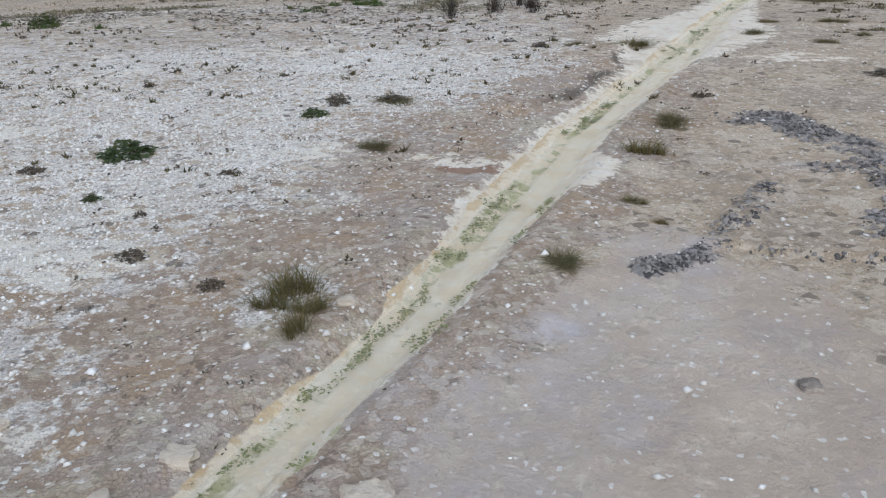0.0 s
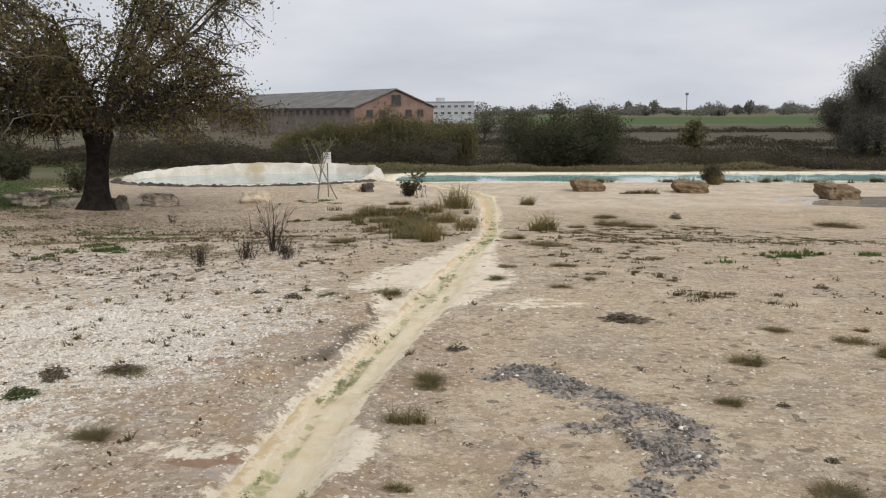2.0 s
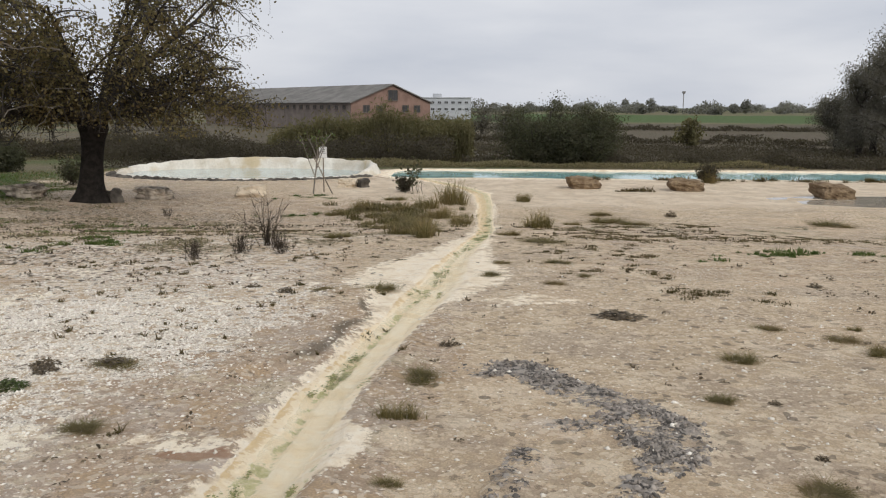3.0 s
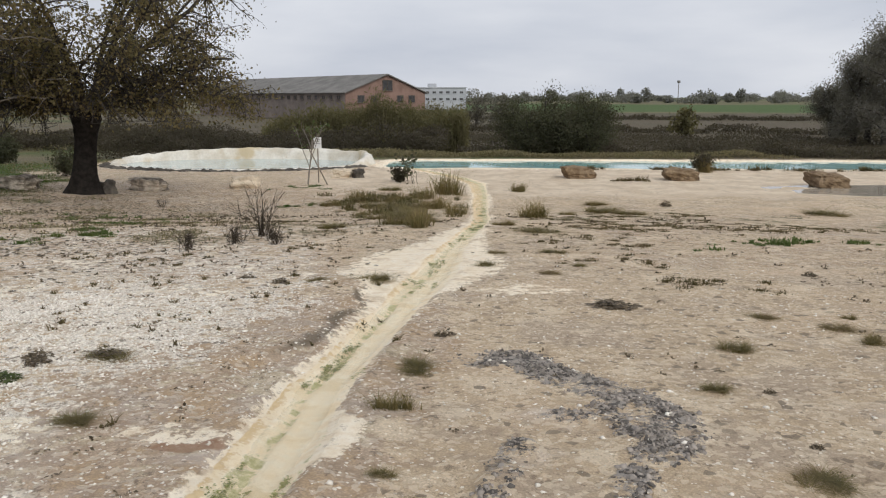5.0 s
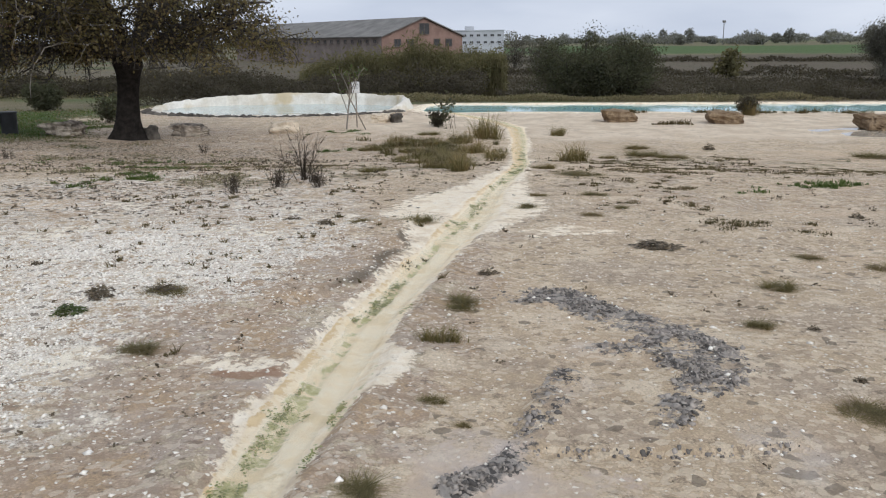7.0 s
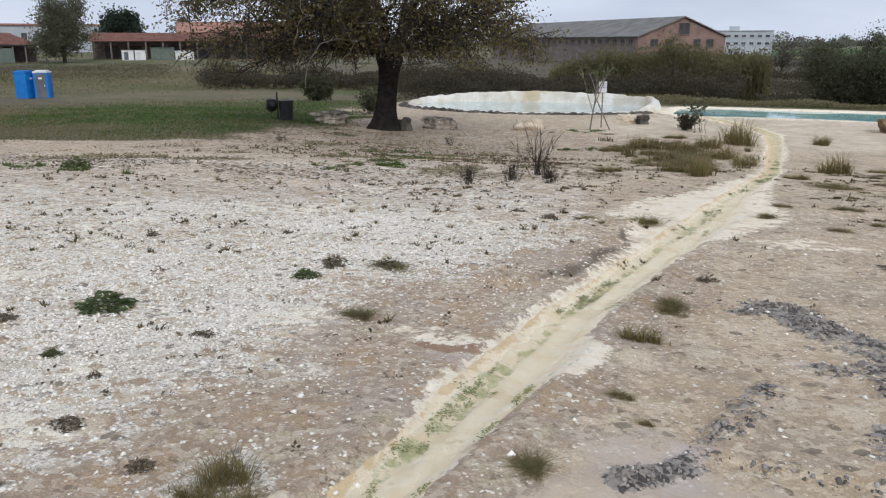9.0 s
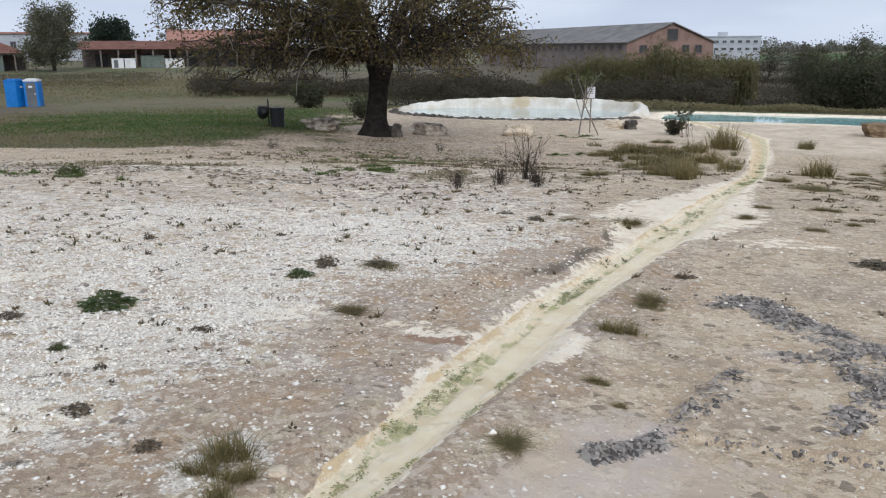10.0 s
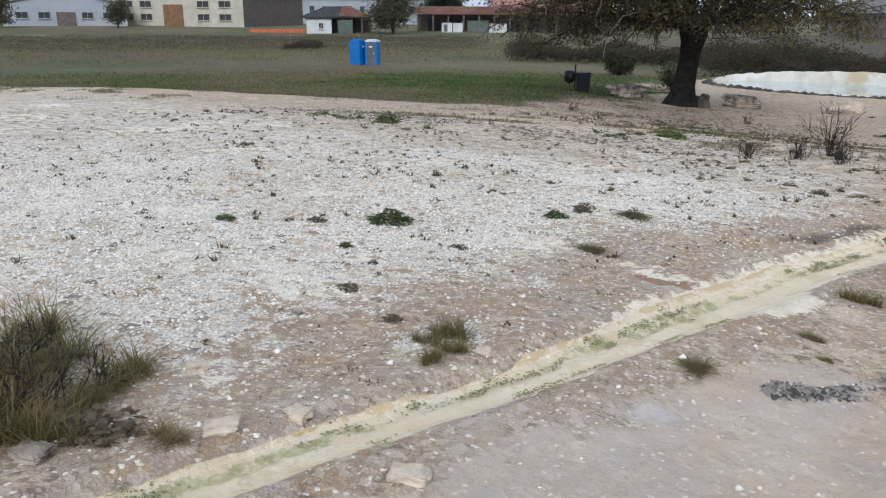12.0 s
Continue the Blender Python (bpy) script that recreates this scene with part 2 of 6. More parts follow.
def ground_mat():
    """Bare travertine soil, white gravel, mud, mineral crust, grass: mixed by the zones of the ground."""
    m, nt, b = mat_base("ground")
    chan = []
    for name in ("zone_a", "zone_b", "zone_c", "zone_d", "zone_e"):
        z = nt.nodes.new("ShaderNodeAttribute")
        z.attribute_name = name
        sep = nt.nodes.new("ShaderNodeSeparateColor")
        nt.links.new(z.outputs["Color"], sep.inputs[0])
        chan += list(sep.outputs)
    white, brown, mud, crust, stream, dark, grass, green, flat, across, bank_shade_and_plain, rust, weedy, lilac, slime = chan
    fine = ramp(nt, noise_tex(nt, 20, 7, 0.78), 0.34, 0.66)
    mid = ramp(nt, noise_tex(nt, 7, 6, 0.72), 0.34, 0.66)
    coarse = ramp(nt, noise_tex(nt, 2.4, 7, 0.72), 0.34, 0.66)
    clump = mix(nt, 1.0, fine, mid, "MULTIPLY")
    wide = ramp(nt, noise_tex(nt, 0.8, 5, 0.65), 0.34, 0.66)
    pos = nt.nodes.new("ShaderNodeNewGeometry").outputs["Position"]
    chips = node(nt, "ShaderNodeTexVoronoi", Scale=60.0, Randomness=1.0)
    nt.links.new(pos, chips.inputs["Vector"])
    chip = nt.nodes.new("ShaderNodeSeparateColor")
    nt.links.new(chips.outputs["Color"], chip.inputs[0])
    grain = chip.outputs[0]
    # between the chips: grey-brown soil, with the pebbles' shadows put into its colour
    gap = ramp(nt, chips.outputs["Distance"], 0.34, 0.58)
    lumps = node(nt, "ShaderNodeTexVoronoi", Scale=26.0, Randomness=1.0)
    nt.links.new(pos, lumps.inputs["Vector"])
    lump = nt.nodes.new("ShaderNodeSeparateColor")
    nt.links.new(lumps.outputs["Color"], lump.inputs[0])
    tint = ramp(nt, lump.outputs[0], 0.0, 1.0)
    spots = node(nt, "ShaderNodeTexVoronoi", Scale=6.5, Randomness=1.0)
    nt.links.new(pos, spots.inputs["Vector"])
    spotc = nt.nodes.new("ShaderNodeSeparateColor")
    nt.links.new(spots.outputs["Color"], spotc.inputs[0])
    spot = mix(nt, 1.0, ramp(nt, spots.outputs["Distance"], 0.42, 0.16), ramp(nt, spotc.outputs[0], 0.45, 0.60), "MULTIPLY")
    big = node(nt, "ShaderNodeTexVoronoi", Scale=15.0, Randomness=1.0)
    nt.links.new(pos, big.inputs["Vector"])
    bigc = nt.nodes.new("ShaderNodeSeparateColor")
    nt.links.new(big.outputs["Color"], bigc.inputs[0])
    blob = bigc.outputs[0]

    def over(col, mask, top, detail, spread=0.5, w=0.14):
        """Lay one soil over another, with a ragged edge."""
        f = nt.nodes.new("ShaderNodeMath")
        f.operation = "MULTIPLY_ADD"
        nt.links.new(ramp(nt, detail, 0.0, 1.0, -0.5, 0.5), f.inputs[0])
        nt.links.new(ramp(nt, mask, 0.0, 0.3, 0.0, spread), f.inputs[1])
        nt.links.new(mask, f.inputs[2])
        return mix(nt, ramp(nt, f.outputs[0], 0.5 - w, 0.5 + w), col, top)

    tan = mix(nt, mid, (0.54, 0.425, 0.295), (0.69, 0.56, 0.405))
    tan = mix(nt, ramp(nt, wide, 0.5, 0.9, 0, 0.6), tan, (0.49, 0.405, 0.325))
    tan = mix(nt, ramp(nt, coarse, 0.62, 0.92, 0, 0.6), tan, (0.41, 0.325, 0.245))
    tan = mix(nt, ramp(nt, coarse, 0.36, 0.08, 0, 0.6), tan, (0.86, 0.75, 0.59))
    tan = mix(nt, ramp(nt, noise_tex(nt, 0.30, 4, 0.6), 0.52, 0.66, 0, 0.55), tan, (0.74, 0.575, 0.41))
    tan = mix(nt, ramp(nt, noise_tex(nt, 0.45, 5, 0.65), 0.46, 0.34, 0, 0.6), tan, (0.44, 0.355, 0.275))
    tan = mix(nt, ramp(nt, clump, 0.40, 0.72, 0, 0.75), tan, (0.21, 0.165, 0.12))
    tan = mix(nt, ramp(nt, gap, 0.0, 1.0, 0, 0.28), tan, (0.24, 0.19, 0.14))
    tan = mix(nt, ramp(nt, tint, 0.75, 0.95, 0, 0.6), tan, (0.74, 0.64, 0.50))
    tan = mix(nt, ramp(nt, grain, 0.97, 0.99, 0, 0.85), tan, (0.93, 0.88, 0.79))
    tan = mix(nt, ramp(nt, blob, 0.95, 0.98, 0, 0.75), tan, (0.20, 0.165, 0.125))
    gravel = mix(nt, ramp(nt, grain, 0.0, 0.45), (0.70, 0.62, 0.53), (0.99, 0.95, 0.875))
    gravel = mix(nt, ramp(nt, tint, 0.0, 0.30, 0.5, 0), gravel, (0.66, 0.58, 0.49))
    gravel = mix(nt, ramp(nt, gap, 0.0, 1.0, 0, 0.30), gravel, (0.36, 0.30, 0.24))
    gravel = mix(nt, ramp(nt, clump, 0.42, 0.66, 0, 0.9), gravel, (0.30, 0.25, 0.195))
    gravel = mix(nt, ramp(nt, blob, 0.92, 0.97, 0, 0.8), gravel, (0.20, 0.17, 0.135))
    gravel = mix(nt, ramp(nt, coarse, 0.62, 0.95, 0, 0.65), gravel, (0.55, 0.46, 0.36))
    gravel = mix(nt, ramp(nt, wide, 0.70, 0.97, 0, 0.85), gravel, (0.95, 0.885, 0.75))
    soil = mix(nt, mid, (0.41, 0.31, 0.225), (0.66, 0.53, 0.405))
    soil = mix(nt, ramp(nt, wide, 0.55, 0.95, 0, 0.6), soil, (0.54, 0.475, 0.425))
    soil = mix(nt, ramp(nt, coarse, 0.58, 0.9, 0, 0.85), soil, (0.54, 0.40, 0.26))
    soil = mix(nt, ramp(nt, coarse, 0.34, 0.08, 0, 0.7), soil, (0.56, 0.50, 0.35))
    soil = mix(nt, ramp(nt, clump, 0.34, 0.66, 0, 0.8), soil, (0.20, 0.155, 0.12))
    soil = mix(nt, ramp(nt, gap, 0.0, 1.0, 0, 0.30), soil, (0.22, 0.175, 0.135))
    soil = mix(nt, ramp(nt, tint, 0.80, 0.97, 0, 0.5), soil, (0.74, 0.66, 0.55))
    soil = mix(nt, ramp(nt, grain, 0.94, 0.98, 0, 0.9), soil, (0.93, 0.89, 0.81))
    wet = mix(nt, wide, (0.56, 0.45, 0.355), (0.72, 0.60, 0.465))
    wet = mix(nt, ramp(nt, coarse, 0.5, 0.95, 0, 0.7), wet, (0.56, 0.475, 0.415))
    wet = mix(nt, ramp(nt, mid, 0.6, 0.95, 0, 0.5), wet, (0.76, 0.67, 0.54))
    wet = mix(nt, ramp(nt, clump, 0.46, 0.80, 0, 0.5), wet, (0.37, 0.30, 0.24))
    wet = mix(nt, ramp(nt, grain, 0.97, 0.985, 0, 0.85), wet, (0.90, 0.86, 0.78))
    shell = mix(nt, mid, (0.86, 0.74, 0.56), (0.98, 0.91, 0.78))
    shell = mix(nt, ramp(nt, coarse, 0.62, 0.95, 0, 0.7), shell, (0.66, 0.54, 0.39))
    shell = mix(nt, ramp(nt, clump, 0.48, 0.85, 0, 0.6), shell, (0.46, 0.37, 0.26))
    bed = mix(nt, mid, (0.88, 0.75, 0.54), (0.97, 0.90, 0.75))
    bed = mix(nt, ramp(nt, clump, 0.45, 0.85, 0, 0.6), bed, (0.56, 0.47, 0.29))
    bed = mix(nt, ramp(nt, coarse, 0.62, 0.92, 0, 0.6), bed, (0.80, 0.66, 0.43))
    edge = ramp(nt, across, 0.04, 0.26, 1, 0)
    bed = over(bed, mix(nt, 1.0, slime, (0.76, 0.76, 0.76), "MULTIPLY"), mix(nt, fine, (0.42, 0.41, 0.20), (0.69, 0.655, 0.42)), mid, 1.0, 0.3)
    bed = over(bed, mix(nt, 1.0, edge, (0.62, 0.62, 0.62), "MULTIPLY"), mix(nt, mid, (0.58, 0.40, 0.20), (0.80, 0.64, 0.40)), mid, 0.9, 0.3)
    slate = mix(nt, ramp(nt, tint, 0.2, 0.8), (0.10, 0.094, 0.09), (0.36, 0.335, 0.31))
    slate = mix(nt, ramp(nt, mid, 0.5, 0.95, 0, 0.7), slate, (0.42, 0.38, 0.34))
    straw = mix(nt, mid, (0.115, 0.10, 0.06), (0.21, 0.18, 0.115))
    straw = mix(nt, ramp(nt, noise_tex(nt, 0.16, 6, 0.7), 0.42, 0.58, 0, 0.8), straw, (0.105, 0.112, 0.052))
    straw = mix(nt, ramp(nt, noise_tex(nt, 0.35, 6, 0.7), 0.55, 0.68, 0, 0.7), straw, (0.23, 0.195, 0.125))
    straw = mix(nt, ramp(nt, noise_tex(nt, 0.02, 5), 0.48, 0.58, 0, 0.6), straw, (0.115, 0.095, 0.07))
    lush = mix(nt, mix(nt, 0.5, mid, coarse), (0.042, 0.082, 0.022), (0.085, 0.138, 0.042))
    sand = mix(nt, wide, (0.60, 0.495, 0.375), (0.74, 0.645, 0.52))
    sand = mix(nt, ramp(nt, coarse, 0.6, 0.95, 0, 0.6), sand, (0.47, 0.395, 0.31))
    col = over(tan, flat, sand, coarse, 0.8)
    col = over(col, brown, soil, coarse, 1.0)
    col = over(col, white, gravel, mid, 1.3, 0.22)
    col = mix(nt, mix(nt, 1.0, weedy, spot, "MULTIPLY"), col, mix(nt, fine, (0.085, 0.078, 0.045), (0.20, 0.165, 0.11)))
    col = over(col, mud, wet, coarse, 0.9, 0.2)
    col = mix(nt, mix(nt, 1.0, lilac, ramp(nt, mid, 0.2, 0.7, 0.9, 0.35), "MULTIPLY"), col, (0.70, 0.65, 0.625))
    col = mix(nt, ramp(nt, rust, 0.3, 0.8, 0, 0.8), col, (0.33, 0.20, 0.13))
    col = over(col, dark, slate, fine, 0.9, 0.25)
    col = over(col, grass, straw, mid, 0.9)
    col = mix(nt, green, col, lush)
    # one dark brown for the plain's soil and the painted shade under the bank
    col = mix(nt, ramp(nt, bank_shade_and_plain, 0.2, 0.9, 0, 0.85), col, mix(nt, mid, (0.072, 0.060, 0.044), (0.125, 0.104, 0.076)))
    col = over(col, crust, shell, mid, 0.8, 0.2)
    col = over(col, stream, bed, mid, 0.3)
    col = mix(nt, 1.0, col, (1.0, 0.972, 0.93), "MULTIPLY")
    nt.links.new(col, b.inputs["Base Color"])
    b.inputs["Roughness"].default_value = 0.9
    b.inputs["Specular IOR Level"].default_value = 0.2
    h = mix(nt, 0.5, fine, mid)
    h = mix(nt, 0.4, h, grain)
    h = mix(nt, ramp(nt, mix(nt, 1.0, mud, mix(nt, 1.0, crust, stream, "LIGHTEN"), "LIGHTEN"), 0.0, 0.6, 0.22, 0.0), h, ramp(nt, gap, 0.0, 1.0, 1.0, 0.0))
    bump(nt, b, h, 0.9, 0.02)
    return m


M["ground"] = ground_mat()


# ---- the lie of the land ----
rng = np.random.default_rng(7)
TABLE = rng.random((256, 256))


def value_noise(x, y):
    xi, yi = np.floor(x).astype(int), np.floor(y).astype(int)
    fx, fy = x - xi, y - yi
    fx, fy = fx * fx * (3 - 2 * fx), fy * fy * (3 - 2 * fy)
    a, b = TABLE[xi % 256, yi % 256], TABLE[(xi + 1) % 256, yi % 256]
    c, d = TABLE[xi % 256, (yi + 1) % 256], TABLE[(xi + 1) % 256, (yi + 1) % 256]
    return (a + (b - a) * fx) * (1 - fy) + (c + (d - c) * fx) * fy


def fbm(x, y, scale, octaves=4):
    """Noise round zero, about -0.5 to 0.5."""
    total, amp, norm = 0.0, 1.0, 0.0
    for o in range(octaves):
        f = scale * 2**o
        total = total + amp * (value_noise(x * f + 17.3 * o, y * f + 5.1 * o) - 0.5)
        norm += amp
        amp *= 0.55
    return total / norm


def sstep(a, b, v):
    k = np.clip((v - a) / (b - a), 0, 1)
    return k * k * (3 - 2 * k)


def base_z(x, y):
    """A mound that falls gently to a flat with pools, then to a plain that reaches the horizon."""
    r = np.hypot(x, y)
    az = np.degrees(np.arctan2(-x, y))
    near = -0.064 * np.maximum(y, -6) - 0.004 * x
    front = np.interp(r, [0, 32, 50, 70, 120, 200, 9000], [-2.3, -2.3, -2.45, -3.3, -3.9, -4.1, -4.1])
    left = np.interp(r, [0, 30, 50, 73, 110, 170, 200, 9000], [-1.5, -1.5, -2.2, -2.9, -2.7, -2.0, -1.4, -1.4])
    far = front + (left - front) * sstep(14, 38, np.abs(az) * (az > 0))
    k = sstep(15, 32, r)
    return near * (1 - k) + far * k


RUNNEL = [(-1.75, -7.0, 0.22), (-1.45, -2.0, 0.15), (-1.24, 0.2, 0.15), (-1.13, 1.3, 0.165), (-1.02, 2.1, 0.19), (-0.98, 2.75, 0.21), (-0.94, 3.4, 0.25), (-0.87, 4.2, 0.26),
          (-0.82, 5.1, 0.24), (-0.69, 5.9, 0.23), (-0.58, 6.8, 0.26), (-0.37, 8.1, 0.28), (-0.08, 10.0, 0.36), (0.24, 13.0, 0.24),
          (0.78, 16.5, 0.22), (1.15, 21, 0.26), (1.37, 26, 0.30), (1.70, 32, 0.36), (1.74, 36.5, 0.45), (1.1, 39.5, 0.40),
          (-0.4, 42.9, 0.35), (-2.0, 46.0, 0.4)]


def runnel_at(x, y):
    """Distance from the runnel's middle, positive to its right, its half width there, and y along it."""
    best = np.full(np.shape(x), 1e9)
    side, half = np.zeros(np.shape(x)), np.full(np.shape(x), 0.25)
    for (ax, ay, aw), (bx, by, bw) in zip(RUNNEL[:-1], RUNNEL[1:]):
        dx, dy = bx - ax, by - ay
        t = np.clip(((x - ax) * dx + (y - ay) * dy) / (dx * dx + dy * dy), 0, 1)
        ex, ey = x - ax - t * dx, y - ay - t * dy
        d = np.hypot(ex, ey)
        s = np.sign(ex * dy - ey * dx)
        closer = d < best
        best, side, half = np.where(closer, d, best), np.where(closer, s, side), np.where(closer, aw + t * (bw - aw), half)
    return best * np.where(side == 0, 1, side), half


def rounded_box(x, y, cx, cy, hx, hy, turn, r):
    c, s = math.cos(turn), math.sin(turn)
    u, v = (x - cx) * c + (y - cy) * s, -(x - cx) * s + (y - cy) * c
    qx, qy = np.abs(u) - hx + r, np.abs(v) - hy + r
    return np.hypot(np.maximum(qx, 0), np.maximum(qy, 0)) + np.minimum(np.maximum(qx, qy), 0) - r


def pool_edge(x, y):
    wob = 0.5 * fbm(x, y, 0.35, 3)
    return rounded_box(x, y, 22.0, 47.0, 25.3, 3.1, radians(-3.5), 1.7) + wob


BASIN = (-12.0, 48.3, 7.6, 4.2)


def basin_edge(x, y):
    cx, cy, rx, ry = BASIN
    return (np.hypot((x - cx) / rx, (y - cy) / ry) - 1) * ry


def puddle_edge(x, y):
    return np.hypot((x - 19.5) / 4.2, (y - 33.3) / 1.5) - 1 + 0.5 * fbm(x, y, 0.5, 3)


POOL_Z, BASIN_Z, PUDDLE_Z = -2.47, -2.40, -2.36


def bank(x, y, d, half):
    """The little scarp along the runnel's left side."""
    along = sstep(3.0, 6.5, y) * sstep(10.5, 8.8, y)
    n, m = fbm(x, y, 0.9, 3), fbm(x, y, 4.0, 3)
    return along * (0.08 + 0.08 * n) * sstep(0.03, 0.28, -d - half - 0.9 * np.maximum(0, n + 0.05) + 0.10 * m)


def gz(x, y):
    x, y = np.asarray(x, float), np.asarray(y, float)
    r = np.hypot(x, y)
    z = base_z(x, y)
    fade = sstep(60, 25, r)
    z = z + fade * (0.10 * fbm(x, y, 0.22, 3) + 0.035 * fbm(x, y, 1.2, 4)) + 0.03 * sstep(14, 6, r) * fbm(x, y, 6.0, 4)
    z = z + 0.5 * sstep(60, 120, r) * sstep(900, 300, r) * fbm(x, y, 0.03, 3)
    d, half = runnel_at(x, y)
    a = np.abs(d)
    z = z + bank(x, y, d, half)
    z = z + 0.015 * sstep(half + 0.3, half * 0.9, a) - 0.055 * sstep(half * 1.08, half * 0.3, a + 0.05 * fbm(x, y, 2.5, 3))
    # the soil stands a little over the runnel, most on its left
    z = z + 0.028 * sstep(half * 0.98, half * 0.98 + 0.06, -d + 0.05 * fbm(x, y, 4.0, 3)) * sstep(half + 0.6, half + 0.15, -d) * sstep(8, 6, y)
    z = z + 0.018 * sstep(half * 0.98, half * 0.98 + 0.05, d + 0.05 * fbm(x, y, 4.0, 3)) * sstep(half + 0.5, half + 0.1, d) * sstep(8, 6, y)
    # long ridges of sinter along the runnel's bed
    z = z + (0.045 * fbm(d * 9, y * 0.9, 1.0, 3) - 0.016 * np.exp(-((d / half + 0.28 - 0.9 * fbm(y * 0 + 5, y, 0.7, 3)) / 0.12) ** 2) * sstep(2.2, 3.2, y)) * sstep(half * 1.15, half * 0.8, a) * sstep(16, 8, r)
    # a low ledge between the dried mud and the crusted ground
    lip = 3.06 + 0.10 * fbm(x, y, 1.6, 3) + 0.12 * np.maximum(0, x - 0.8)
    z = z + 0.030 * sstep(lip - 0.012, lip + 0.03, y) * sstep(lip + 1.3, lip + 0.3, y) * sstep(0.12, 0.25, x) * sstep(2.0, 1.2, x)
    # broken crust stands a little proud
    z = z + 0.030 * dark_at(x, y) * np.clip(0.5 + 1.6 * fbm(x, y, 5.0, 3), 0, 1)
    # the flat round the pools lies level
    level = sstep(34, 40, y) * sstep(58, 53, y) * sstep(-24, -21, x) * sstep(60, 50, x)
    z = z * (1 - 0.9 * level) + (-2.40) * 0.9 * level
    e = pool_edge(x, y)
    z = z + 0.07 * sstep(0.9, 0.25, e) * sstep(-0.4, 0.1, e) - 0.5 * sstep(0.15, -0.5, e)
    z = z - 0.35 * sstep(0.0, -0.5, basin_edge(x, y))
    p = sstep(0.5, -0.3, puddle_edge(x, y))
    return z * (1 - p) + p * (PUDDLE_Z - 0.06 + 0.1 * (1 - p))


def gz1(x, y):
    return float(gz(np.array([x]), np.array([y]))[0])


DARK_LINES = [((0.28, 5.83), (0.62, 5.88), (0.88, 5.32), (1.16, 4.98), (1.30, 4.70)), ((1.30, 4.70), (1.38, 4.40), (1.34, 4.12), (1.18, 3.87)), ((0.70, 4.54), (0.88, 4.46)),
              ((0.98, 3.62), (0.86, 3.38)), ((0.46, 4.02), (0.34, 3.66), (0.25, 3.36)), ((0.22, 3.28), (0.13, 3.02), (-0.01, 2.85), (-0.14, 2.73)), ((1.08, 4.62), (1.15, 4.2))]
DARK_WIDE = [0.15, 0.13, 0.08, 0.08, 0.085, 0.065, 0.11]


def dark_at(x, y):
    out = np.zeros(np.shape(x))
    for line, w in zip(DARK_LINES, DARK_WIDE):
        for (ax, ay), (bx, by) in zip(line[:-1], line[1:]):
            dx, dy = bx - ax, by - ay
            t = np.clip(((x - ax) * dx + (y - ay) * dy) / (dx * dx + dy * dy), 0, 1)
            out = np.maximum(out, sstep(w * 1.7, w * 0.7, np.hypot(x - ax - t * dx, y - ay - t * dy)))
    return out


